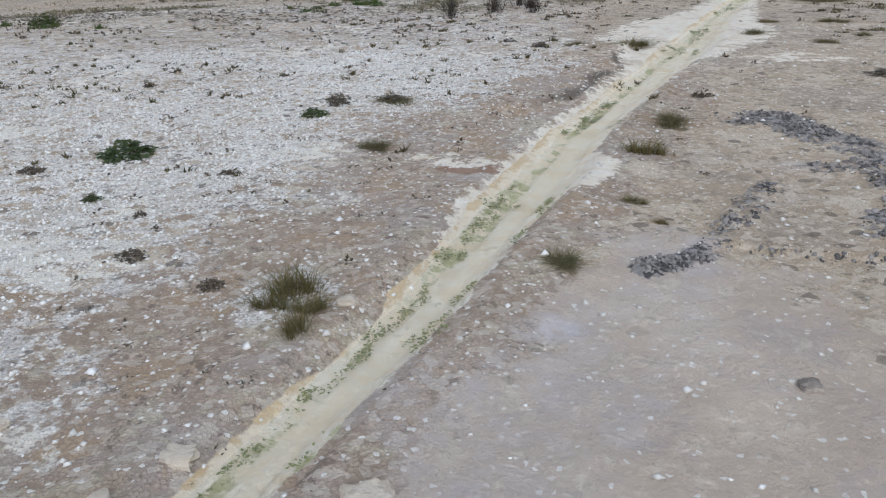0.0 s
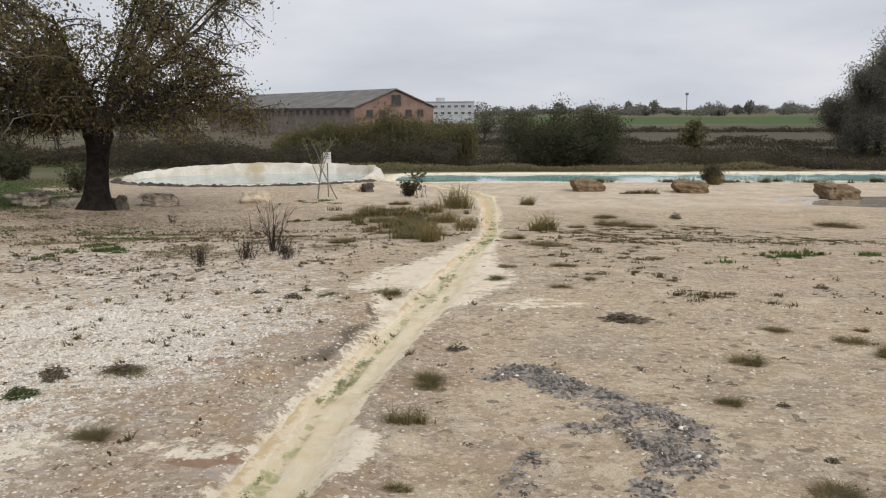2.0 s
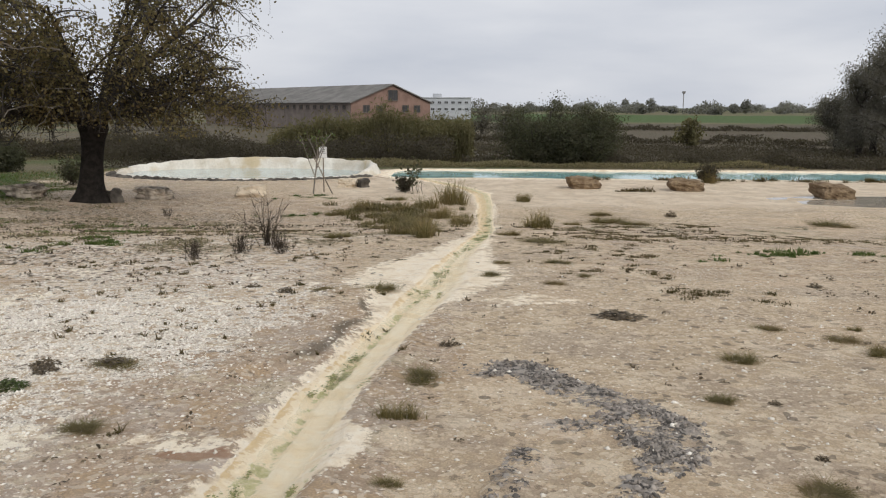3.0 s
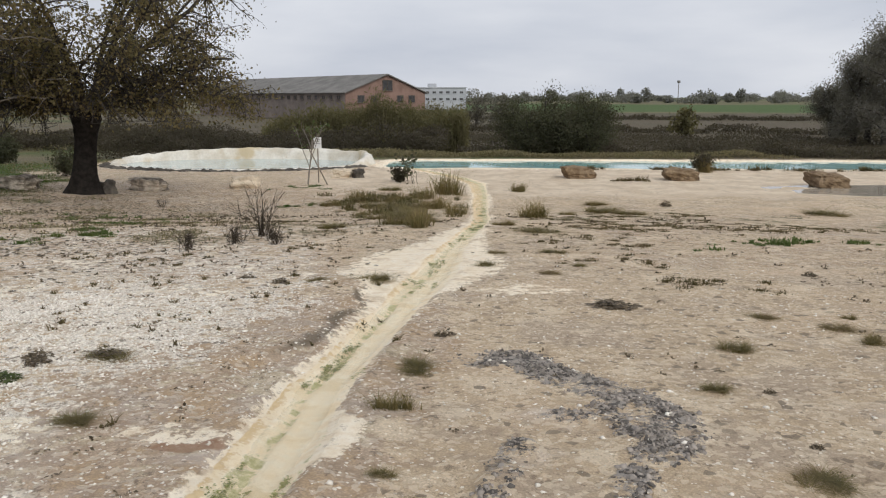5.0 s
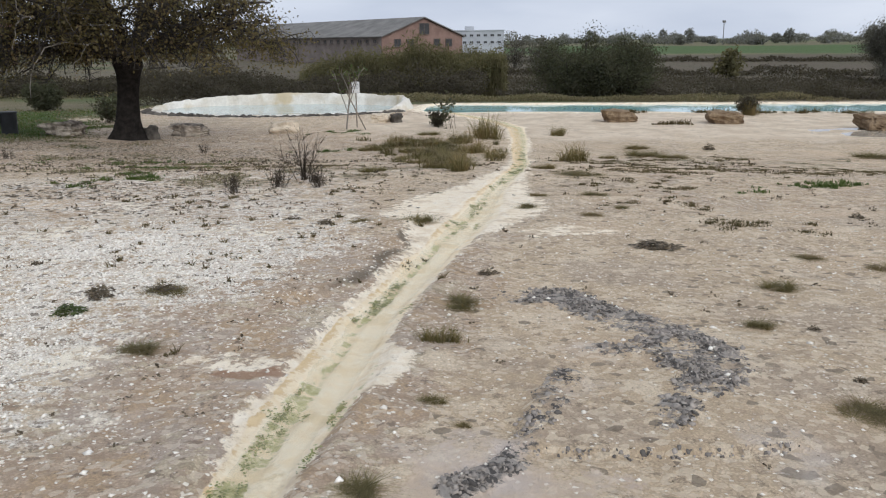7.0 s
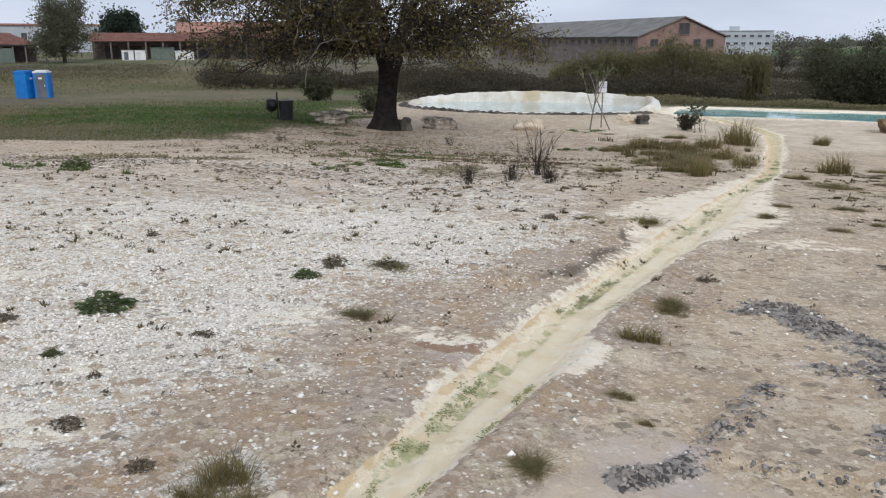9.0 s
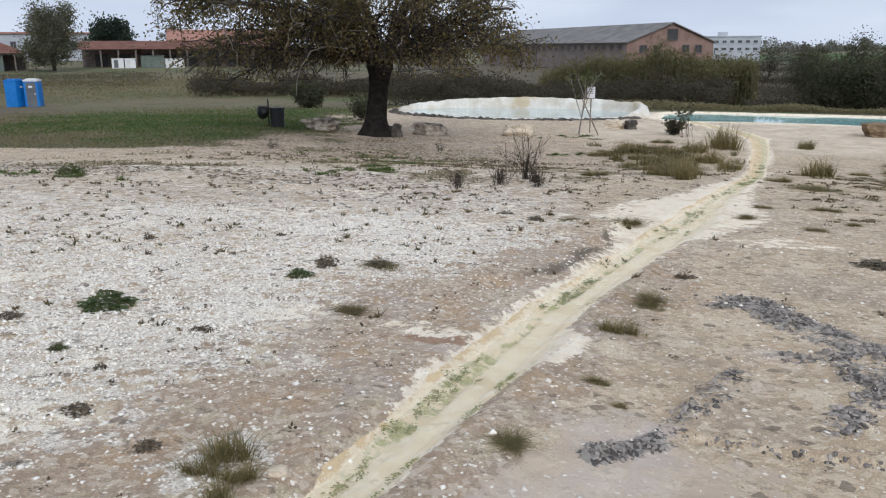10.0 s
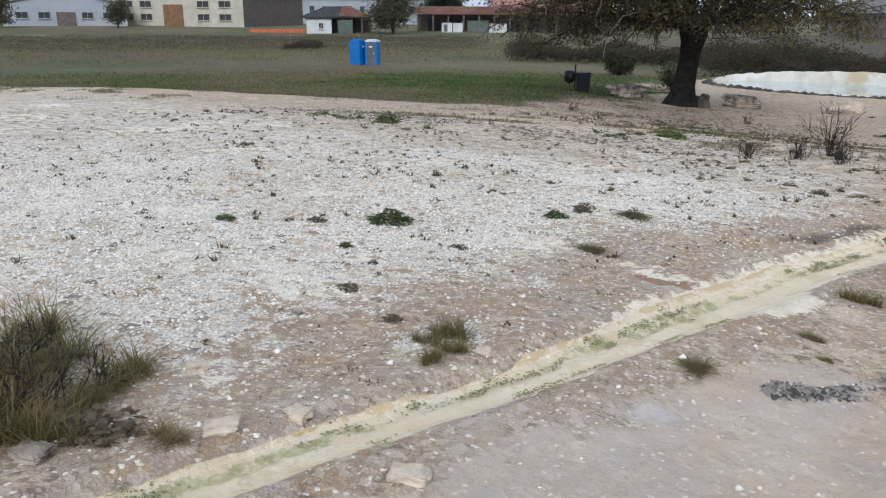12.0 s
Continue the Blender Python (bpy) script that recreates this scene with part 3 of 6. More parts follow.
def zones(x, y):
    r = np.hypot(x, y)
    az = np.degrees(np.arctan2(-x, y))
    n1, n2 = fbm(x, y, 0.45, 4), fbm(x, y, 1.8, 4)
    d, half = runnel_at(x, y)
    left = -d
    reach_w = np.interp(az, [0, 20, 36, 47, 60, 68, 76], [9.6, 10.0, 11.0, 12.0, 15.0, 24.0, 34.0])
    white = sstep(0.6, 1.9, left + 1.4 * n1 + 0.8 * n2) * sstep(1.18, 0.86, r / reach_w + 0.35 * n1) * sstep(-3, 1.0, left)
    white = white * np.clip(0.82 + 1.1 * fbm(x, y, 0.8, 4), 0.2, 1.2)
    white = np.maximum(white, np.clip(0.42 + 0.7 * n1, 0, 0.6) * sstep(1.0, 3.0, left) * sstep(2.2, 1.3, r / reach_w))
    white = np.maximum(white, 0.75 * sstep(1.1, 0.5, np.hypot((x + 1.62) / 0.34, (y - 2.05) / 0.32) + 1.2 * n2))
    brown = sstep(2.2, 1.0, np.where(d > 0, 2.3 * d, -d) + 0.8 * n1) * sstep(11, 6, r)
    mud = sstep(0.15, 0.6, d - half + 0.5 * n1) * sstep(3.6, 2.6, y + 0.5 * x + 1.2 * n1 - 0.4 * (x > 1.2))
    wild = 0.25 + 0.75 * sstep(2.4, 3.6, y)
    flare_l = -0.07 + 0.10 * sstep(2.4, 3.6, y) + 0.75 * sstep(7.5, 10.5, y) * sstep(16.5, 12, y)
    flare_r = -0.03 + 0.5 * sstep(8, 10.5, y) * sstep(17, 12, y) + 0.20 * sstep(3.55, 3.9, y) * sstep(4.7, 4.3, y)
    reach = np.where(d < 0, flare_l, flare_r) + wild * 0.13 * n2 + 0.5 * n1 * sstep(6, 10, y)
    soft = 0.02 + 0.05 * wild + 0.16 * sstep(6, 9, y)
    crust = sstep(half + reach + soft, half + reach - soft, np.abs(d))
    stream = sstep(half * 0.98, half * 0.70, np.abs(d) + 0.10 * n2)
    e, be = pool_edge(x, y), basin_edge(x, y)
    crust = np.maximum(crust, sstep(0.9, 0.3, e + 0.4 * n1))
    crust = np.maximum(crust, sstep(0.6, 0.1, be))
    crust = np.maximum(crust, 0.62 * sstep(1.1, 0.4, np.hypot((x + 1.45) / 0.35, (y - 4.15) / 0.2) + 1.8 * n2))
    crust = np.maximum(crust, 0.55 * sstep(1.1, 0.3, np.hypot((x - 1.15) / 0.75, (y - 8.75) / 0.45) + 2.2 * n2))
    lilac = 0.95 * sstep(1.1, 0.4, np.hypot((x + 0.46) / 0.24, (y - 2.05) / 0.20) + 1.0 * n2)
    lilac = np.maximum(lilac, 0.4 * sstep(0.08, 0.22, fbm(x + 31, y, 1.3, 4)) * sstep(6.5, 4.5, r) * sstep(1.5, 0.9, left))
    slime = np.exp(-((d / half + 0.36) / 0.24) ** 2) * np.clip(0.45 + 3.0 * fbm(d * 10, y * 1.3, 1.0, 3), 0, 1) * np.interp(y, [2, 3.5, 8, 12], [1.0, 0.65, 0.5, 0.3])
    groove = np.exp(-((d / half + 0.28 - 0.9 * fbm(y * 0 + 5, y, 0.7, 3)) / 0.11) ** 2) * sstep(2.2, 3.2, y) * sstep(17, 12, y)
    slime = np.maximum(slime, groove * np.clip(0.95 + 1.5 * fbm(x, y, 3.0, 2), 0, 1))
    slime = np.maximum(slime, 0.5 * np.exp(-((d / half - 0.9) / 0.12) ** 2) * sstep(6, 3, y))
    slime = np.maximum(slime, sstep(13, 16, y) * np.exp(-((d / half) / 0.6) ** 2))
    dark = dark_at(x, y) * np.clip(0.9 + 2.8 * n2 + 1.8 * fbm(x, y, 5.0, 3), 0.0, 1.2)
    edge = np.interp(y, [-30, 0, 7, 14, 17.5, 18.5, 19.6, 21.5, 28, 36, 42, 60], [-60, -60, -50, -42, -33, -23, -18, -15, -16, -18, -21, -21])
    grass = sstep(-1.5, 1.5, edge - x + 5 * n1)
    grass = np.maximum(grass, sstep(51.3, 52.6, y + 2.0 * n1))
    grass = np.maximum(grass, sstep(30, 40, x + 6 * n1))
    grass = np.maximum(grass, sstep(-6, -12, y + 3 * n1))
    # sparse low growth between the bare flats
    sparse = 0.9 * sstep(0.02, 0.16, fbm(x, y, 0.8, 4)) * sstep(10.5, 14, y) * sstep(31, 26, y) * sstep(0.6, 1.4, np.abs(d) - half)
    sparse = sparse * sstep(-0.12, 0.05, fbm(x, y, 0.22, 2))
    grass = np.where(crust > 0.5, 0, np.maximum(grass, 0.62 * sparse))
    lawn = sstep(23, 28, az + 14 * n1) * sstep(50, 42, az + 20 * n1) * sstep(25, 31, r + 5 * n1) * sstep(64, 46, r + 16 * n1)
    lawn = np.maximum(lawn, 0.32 * sstep(3.0, 0.5, np.abs(edge - x - 2.5 + 4 * n1)))
    green = grass * np.clip(np.maximum(lawn * np.clip(0.8 + 1.4 * fbm(x, y, 0.3, 3), 0.2, 1), 0.5 * sstep(0.05, 0.2, fbm(x, y, 0.09, 3))), 0, 1) * sstep(15, 22, r)
    field = sstep(300, 330, r) * sstep(2, -3, az) * sstep(-90, -60, az)
    green = np.maximum(green, 0.95 * field * sstep(0.0, 0.08, 0.05 + fbm(x, y, 0.004, 2)))
    # browner ground round the tree: leaf litter, plus the crown's shade as colour
    shade_litter = 0.9 * sstep(15.0, 5.0, np.hypot(x + 13.5, y - 27.5) + 4 * n1)
    brown = np.maximum(brown, shade_litter)
    brown = np.maximum(brown, sstep(0.5, 2.5, left) * sstep(8, 12, r) * sstep(38, 30, r) * sstep(36, 24, az) * np.clip(0.55 + 1.6 * n1, 0, 0.85))
    brown = np.maximum(brown, 0.85 * sstep(2.6, 0.8, be + 2 * n1) * sstep(47, 45.5, y))
    brown = np.maximum(brown, sstep(0.8, 2.0, d) * sstep(9, 13, y) * sstep(29, 22, y) * np.clip(0.42 + 2.0 * n1, 0, 0.8))
    flat = sstep(29, 34, y + 3 * n1) * (1 - grass) * sstep(-9, -4, x + 4 * n1)
    across = d / half * 0.5 + 0.5 + 0.12 * n2 - 0.42 * sstep(15, 22, y)
    # dark strip along the scarp's foot: shade of its undercut put into colour
    bank_shade_and_plain = 0.8 * sstep(0.0, 0.16, -d - half - 0.9 * np.maximum(0, fbm(x, y, 0.9, 3) + 0.05) + 0.25 * n2) * sstep(0.34, 0.14, -d - half - 0.9 * np.maximum(0, fbm(x, y, 0.9, 3) + 0.05) + 0.4 * n2) * sstep(5.2, 6.2, y) * sstep(10.2, 8.8, y)
    bank_shade_and_plain = np.maximum(bank_shade_and_plain, 0.85 * sstep(56, 68, r) * sstep(310, 280, r) * sstep(27, 19, az) * sstep(-90, -60, az))
    rust = sstep(1.0, 0.4, np.hypot((x + 1.42) / 0.30, (y - 3.98) / 0.13) + 1.5 * n2)
    weedy = sstep(9, 15, r) * sstep(36, 27, r) * np.clip(0.75 + 2.2 * fbm(x, y, 0.35, 3), 0.1, 1) * (1 - crust) * sstep(34, 28, y)
    return [np.clip(v, 0, 1) for v in (white, brown, mud, crust, stream, dark, grass, green, flat, across, bank_shade_and_plain, rust, weedy, lilac, slime)]


def mesh_of(name, verts, faces, material, smooth=False):
    me = bpy.data.meshes.new(name)
    verts, faces = np.asarray(verts, np.float32), np.asarray(faces, np.int32)
    k = faces.shape[1]
    me.vertices.add(len(verts))
    me.vertices.foreach_set("co", verts.ravel())
    me.loops.add(faces.size)
    me.loops.foreach_set("vertex_index", faces.ravel())
    me.polygons.add(len(faces))
    me.polygons.foreach_set("loop_start", np.arange(0, faces.size, k, dtype=np.int32))
    me.polygons.foreach_set("loop_total", np.full(len(faces), k, dtype=np.int32))
    if smooth:
        me.polygons.foreach_set("use_smooth", np.ones(len(faces), dtype=bool))
    me.update(calc_edges=True)
    me.materials.append(material)
    return me


def build_ground():
    fine = np.arange(-36, 78, 0.22)
    coarse = np.arange(78, 324, 2.0)
    ang = np.radians(np.r_[fine, coarse])
    rad = np.r_[0.0, np.geomspace(0.25, 1.2, 14)[:-1], np.geomspace(1.2, 14, 400)[:-1], np.geomspace(14, 60, 130)[:-1], np.geomspace(60, 4500, 70)]
    aa, rr = np.meshgrid(ang, rad)
    x, y = 0.3 - np.sin(aa) * rr, -0.4 + np.cos(aa) * rr
    z = gz(x, y)
    n, k = len(ang), len(rad)
    i, j = np.meshgrid(np.arange(k - 1), np.arange(n), indexing="ij")
    a, b = i * n + j, i * n + (j + 1) % n
    faces = np.stack([a, a + n, b + n, b], -1).reshape(-1, 4)
    me = mesh_of("ground", np.stack([x, y, z], -1).reshape(-1, 3), faces, M["ground"], True)
    z9 = [v.ravel() for v in zones(x, y)]
    for c, name in enumerate(("zone_a", "zone_b", "zone_c", "zone_d", "zone_e")):
        at = me.attributes.new(name, "FLOAT_COLOR", "POINT")
        rgba = np.ones((x.size, 4), np.float32)
        for q in range(3):
            rgba[:, q] = z9[c * 3 + q]
        at.data.foreach_set("color", rgba.ravel())
    tagged(new("ground", me), "bare pale travertine soil with white gravel and dry grass", "ground", kind="structure")


build_ground()


def part(name, bm, material, parent=None, label="", smooth=False):
    me = bpy.data.meshes.new(name)
    bm.to_mesh(me)
    bm.free()
    me.materials.append(material)
    if smooth:
        for p in me.polygons:
            p.use_smooth = True
    ob = new(name, me)
    if parent:
        ob.parent = parent
    if label:
        tagged(ob, label)
    return ob


def thing(name, m, label, category, group="", kind=""):
    ob = new(name)
    ob.matrix_world = m
    ob.matrix_basis = m
    return tagged(ob, label, category, group, kind)


def box(bm, cx, cy, cz, sx, sy, sz, bevel=0.0, turn=0.0):
    r = bmesh.ops.create_cube(bm, size=1, matrix=Matrix.Translation((cx, cy, cz)) @ Matrix.Rotation(turn, 4, "Z") @ Matrix.Diagonal((sx, sy, sz, 1)))
    if bevel:
        edges = list({e for v in r["verts"] for e in v.link_edges})
        bmesh.ops.bevel(bm, geom=edges, offset=bevel, segments=2, affect="EDGES")
    return bm


def tube_data(points, radii, sides=6):
    p = np.asarray(points, float)
    d = np.gradient(p, axis=0)
    d /= np.maximum(np.linalg.norm(d, axis=1, keepdims=True), 1e-9)
    ref = np.where(np.abs(d[:, 2:3]) > 0.9, np.array([[1.0, 0, 0]]), np.array([[0, 0, 1.0]]))
    u = np.cross(d, ref)
    u /= np.maximum(np.linalg.norm(u, axis=1, keepdims=True), 1e-9)
    v = np.cross(d, u)
    th = np.arange(sides) * 2 * np.pi / sides
    ring = np.cos(th)[None, :, None] * u[:, None] + np.sin(th)[None, :, None] * v[:, None]
    verts = (p[:, None] + ring * np.asarray(radii)[:, None, None]).reshape(-1, 3)
    n = len(p)
    i, j = np.meshgrid(np.arange(n - 1), np.arange(sides), indexing="ij")
    a, b = i * sides + j, i * sides + (j + 1) % sides
    return verts, np.stack([a, b, b + sides, a + sides], -1).reshape(-1, 4)


def join(pieces):
    vs, fs, off = [], [], 0
    for v, f in pieces:
        vs.append(v)
        fs.append(np.asarray(f) + off)
        off += len(v)
    return np.concatenate(vs), np.concatenate(fs)


def leaf_data(points, size, gen, flat=0.0):
    """One small pointed leaf (a bent pair of quads' worth) at each point."""
    n = len(points)
    a = gen.normal(size=(n, 3))
    a[:, 2] -= 0.3
    a /= np.linalg.norm(a, axis=1, keepdims=True)
    b = np.cross(a, gen.normal(size=(n, 3)))
    b[:, 2] *= 1 - flat
    b /= np.maximum(np.linalg.norm(b, axis=1, keepdims=True), 1e-6)
    s = (size * gen.uniform(0.6, 1.35, n))[:, None]
    p = np.asarray(points)
    verts = np.stack([p, p + a * s * 0.5 + b * s * 0.33, p + a * s, p + a * s * 0.5 - b * s * 0.33], 1).reshape(-1, 3)
    return verts, np.arange(4 * n).reshape(-1, 4)


def lying_data(x, y, size, gen, lift=0.006):
    """Leaves lying on the ground."""
    base = np.stack([x, y, gz(x, y) + lift], -1)
    v, f = leaf_data(base, size, gen)
    v = v.reshape(-1, 4, 3)
    v[:, :, 2] = base[:, None, 2] + 0.18 * (v[:, :, 2] - base[:, None, 2])
    v[:, :, 2] = np.maximum(v[:, :, 2], base[:, None, 2] - 0.003)
    return v.reshape(-1, 3), f


def blade_data(base, height, width, lean, gen):
    """Grass blades: bent strips, tapering to a point; base (n,3), height (n,)."""
    n = len(base)
    th = gen.uniform(0, 2 * np.pi, n)
    out = np.stack([np.cos(th), np.sin(th), 0 * th], -1)
    across = np.stack([-np.sin(th), np.cos(th), 0 * th], -1) * (width * gen.uniform(0.6, 1.3, n))[:, None]
    le = (lean * gen.uniform(0.1, 1.4, n) * height)[:, None]
    up = np.array([0, 0, 1.0])[None]
    mid = base + up * (height * 0.6)[:, None] + out * le * 0.4
    tip = base + up * (height * gen.uniform(0.8, 1.0, n))[:, None] + out * le
    verts = np.stack([base - across, base + across, mid + across * 0.7, mid - across * 0.7, tip + across * 0.12, tip - across * 0.12], 1).reshape(-1, 3)
    k = np.arange(n)[:, None] * 6
    faces = np.concatenate([k + [[0, 1, 2, 3]], k + [[3, 2, 4, 5]]], 0)
    return verts, faces


# ---- water ----
def sheet(name, edge, box_, z, material, label, step, limit=0.05):
    """A level sheet of water that ends under its banks."""
    xs, ys = np.arange(box_[0], box_[1], step), np.arange(box_[2], box_[3], step)
    gx, gy = np.meshgrid(xs, ys)
    inside = edge(gx, gy) < limit
    ny, nx = gx.shape
    idx = np.arange(nx * ny).reshape(ny, nx)
    ok = inside[:-1, :-1] | inside[1:, :-1] | inside[:-1, 1:] | inside[1:, 1:]
    f = np.stack([idx[:-1, :-1], idx[:-1, 1:], idx[1:, 1:], idx[1:, :-1]], -1)[ok]
    me = mesh_of(name, np.stack([gx, gy, np.full(gx.shape, z)], -1).reshape(-1, 3), f, material, True)
    bm = bmesh.new()
    bm.from_mesh(me)
    bmesh.ops.delete(bm, geom=[v for v in bm.verts if not v.link_faces], context="VERTS")
    bm.to_mesh(me)
    bm.free()
    tagged(new(name, me), label, "water", kind="structure")


sheet("pool_water", pool_edge, (-5, 48, 41, 54), POOL_Z, M["pool_water"], "still milky turquoise water of a thermal pool", 0.3)
sheet("basin_water", basin_edge, (-21, -3, 43, 54), BASIN_Z, M["basin_water"], "pale milky water in the raised white basin", 0.3, 0.3)
sheet("puddle_water", puddle_edge, (13, 25, 31, 36), PUDDLE_Z, M["puddle_water"], "shallow clear puddle on pale sand", 0.2, 0.7)


def build_runnel_water():
    pts = np.array([q for q in RUNNEL])
    t = np.linspace(0, len(pts) - 1, 500)
    px, py, pw = (np.interp(t, np.arange(len(pts)), pts[:, c]) for c in range(3))
    for _ in range(2):
        px[1:-1], py[1:-1] = (px[:-2] + 2 * px[1:-1] + px[2:]) / 4, (py[:-2] + 2 * py[1:-1] + py[2:]) / 4
    dx, dy = np.gradient(px), np.gradient(py)
    ln = np.hypot(dx, dy)
    nx, ny = dy / ln, -dx / ln
    zc = np.minimum.accumulate(gz(px, py)) + 0.022
    w = pw * 0.60
    rows = []
    for s in (-1, -0.5, 0, 0.5, 1):
        rows.append(np.stack([px + nx * w * s, py + ny * w * s, zc], -1))
    verts = np.stack(rows, 1).reshape(-1, 3)
    n = len(px)
    i, j = np.meshgrid(np.arange(n - 1), np.arange(4), indexing="ij")
    a = i * 5 + j
    me = mesh_of("runnel_water", verts, np.stack([a, a + 1, a + 6, a + 5], -1).reshape(-1, 4), M["runnel_water"], True)
    tagged(new("runnel_water", me), "thin warm water in a cream mineral runnel", "water", kind="structure")


build_runnel_water()


# ---- the raised white basin ----
def build_basin():
    cx, cy, rx, ry = BASIN
    n = 220
    th = np.arange(n) * 2 * np.pi / n
    h = np.interp(np.degrees(th), [0, 30, 60, 100, 130, 160, 185, 215, 250, 300, 335, 350, 360],
                  [0.60, 0.66, 0.70, 0.72, 0.62, 0.42, 0.20, 0.08, 0.06, 0.06, 0.10, 0.48, 0.60])
    h = h + 0.30 * fbm(th * 10, th * 0 + 3, 0.8, 4) * sstep(0.05, 0.3, h)
    prof = [(-0.55, -0.45, 0), (-0.30, -0.10, 0), (-0.16, 0.55, 1), (-0.10, 0.92, 1), (0.02, 1.0, 1), (0.16, 0.93, 1), (0.28, 0.6, 1), (0.45, 0.05, 1), (0.62, -0.25, 0)]
    verts = []
    for off, k, up in prof:
        wob = 0.34 * fbm(th * 14, off * 5 + th * 0, 0.9, 4)
        ox, oy = (rx + off + wob) * np.cos(th), (ry + off + wob) * np.sin(th)
        zz = BASIN_Z + (np.where(up, h * k, k) if up else np.full(n, k))
        verts.append(np.stack([cx + ox, cy + oy, zz], -1))
    verts = np.stack(verts, 1).reshape(-1, 3)
    m = len(prof)
    i, j = np.meshgrid(np.arange(n), np.arange(m - 1), indexing="ij")
    a, b = i * m + j, ((i + 1) % n) * m + j
    root = thing("stone_basin", Matrix.Identity(4), "low white travertine basin wall around pale thermal water", "basin")
    ob = new("basin_wall", mesh_of("basin_wall", verts, np.stack([a, b, b + 1, a + 1], -1).reshape(-1, 4), M["travertine"], True))
    ob.parent = root
    # dark rough footing along the front
    g = np.random.default_rng(3)
    bm = bmesh.new()
    for t in np.radians(np.arange(180, 338, 0.8)):
        s = g.uniform(0.14, 0.30)
        p = (cx + (rx + 0.62) * math.cos(t), cy + (ry + 0.62) * math.sin(t), BASIN_Z - 0.07)
        r = bmesh.ops.create_icosphere(bm, subdivisions=1, radius=1, matrix=Matrix.Translation(p) @ Matrix.Rotation(g.uniform(0, 6), 4, "Z") @ Matrix.Diagonal((s * 1.9, s, s * g.uniform(0.55, 0.8), 1)))
        for v in r["verts"]:
            v.co += Vector(g.normal(size=3)) * s * 0.15
    part("footing", bm, M["footing"], root, "dark rough stone footing")


build_basin()


# ---- rocks ----
def rock(name, x, y, w, h, depth, turn, material, label, seed, layered=False, sink=0.06):
    g = np.random.default_rng(seed)
    bm = bmesh.new()
    bmesh.ops.create_cube(bm, size=1)
    bmesh.ops.subdivide_edges(bm, edges=bm.edges[:], cuts=9, use_grid_fill=True)
    ph = g.uniform(0, 50, 3)
    for v in bm.verts:
        c = v.co.copy()
        d = max(abs(c.x), abs(c.y), abs(c.z))
        c = c.lerp(c.normalized() * 0.56, 0.24)
        nn = noise.fractal(Vector((c.x * 1.6 + ph[0], c.y * 1.6 + ph[1], c.z * 1.8 + ph[2])), 1.0, 2.0, 4)
        c *= 1 + 0.32 * nn + 0.06 * noise.fractal(Vector((c.x * 9 + ph[1], c.y * 9, c.z * 9)), 1.0, 2.0, 3)
        c.z -= 0.16 * max(0.0, c.z) * (1 if c.x * math.cos(ph[0]) > 0 else 0.3)
        c.x += 0.18 * c.z * math.sin(ph[1])
        if layered:
            ledge = 0.16 * noise.noise(Vector((c.x * 1.4 + ph[2], c.y * 1.4, c.z * 11 + ph[0])))
            c.x, c.y = c.x * (1 + ledge), c.y * (1 + ledge)
            c.z *= 1 - 0.35 * abs(c.x) ** 1.5
        v.co = Vector((c.x * w, c.y * depth, (c.z + 0.5) * h))
    ob = part(name, bm, material)
    ob.matrix_basis = pose(x, y, gz1(x, y) - sink, 0, 0, turn)
    tagged(ob, label, "rock")
    return ob


ROCKS = [("boulder", 6.96, 39.7, 1.42, 0.64, 1.1, 8, "boulder", "reddish brown boulder on pale sand by the pool"),
         ("boulder", 11.8, 38.5, 1.45, 0.68, 1.2, -6, "boulder", "ochre boulder with a dark underside on pale sand"),
         ("boulder", 17.4, 35.2, 1.35, 0.68, 1.2, 4, "boulder", "pale ochre boulder standing at the puddle's edge"),
         ("rock", -8.65, 34.9, 1.15, 0.58, 0.8, 20, "pale_rock", "squared cream stone block on bare ground"),
         ("rock", -4.95, 40.2, 0.95, 0.50, 0.8, -10, "pale_rock", "pale rounded rock by the basin"),
         ("rock", -4.10, 39.9, 0.55, 0.5, 0.5, 30, "footing", "small blackened rock beside a pale one"),
         ("rock", -12.28, 33.0, 1.35, 0.58, 0.9, 5, "layered_rock", "grey layered stone slab near the tree"),
         ("rock", -16.55, 30.9, 1.4, 0.62, 0.9, -12, "layered_rock", "low grey layered stone under the tree"),
         ("stone", -0.76, 0.95, 0.13, 0.05, 0.08, 30, "pale_rock", "small white stone beside the runnel"),
         ("stone", -1.36, 0.95, 0.10, 0.05, 0.07, 10, "pale_rock", "small cream stone on brown soil"),
         ("stone", -1.44, 0.66, 0.12, 0.05, 0.08, 60, "pale_rock", "small cream stone on brown soil"),
         ("stone", -2.05, 0.93, 0.09, 0.05, 0.07, 80, "pale_rock", "small cream stone on brown soil"),
         ("stone", -1.70, 0.10, 0.12, 0.06, 0.09, 20, "layered_rock", "small grey stone near the rushes"),
         ("stone", -1.30, 2.02, 0.07, 0.04, 0.05, 20, "pale_rock", "small white stone beside a rush tuft"),
         ("stone", 0.45, 1.9, 0.07, 0.03, 0.05, 20, "layered_rock", "small grey stone on bare mud"),
         ("rock", -12.95, 30.7, 0.5, 0.6, 0.5, 40, "footing", "dark rock leaning at the trunk's foot")]
for n_, (nm, x_, y_, w_, h_, d_, t_, mt_, lb_) in enumerate(ROCKS):
    rock(nm, x_, y_, w_, h_, d_, t_, M[mt_], lb_, 20 + n_, mt_ == "layered_rock", min(0.06, h_ * 0.2))


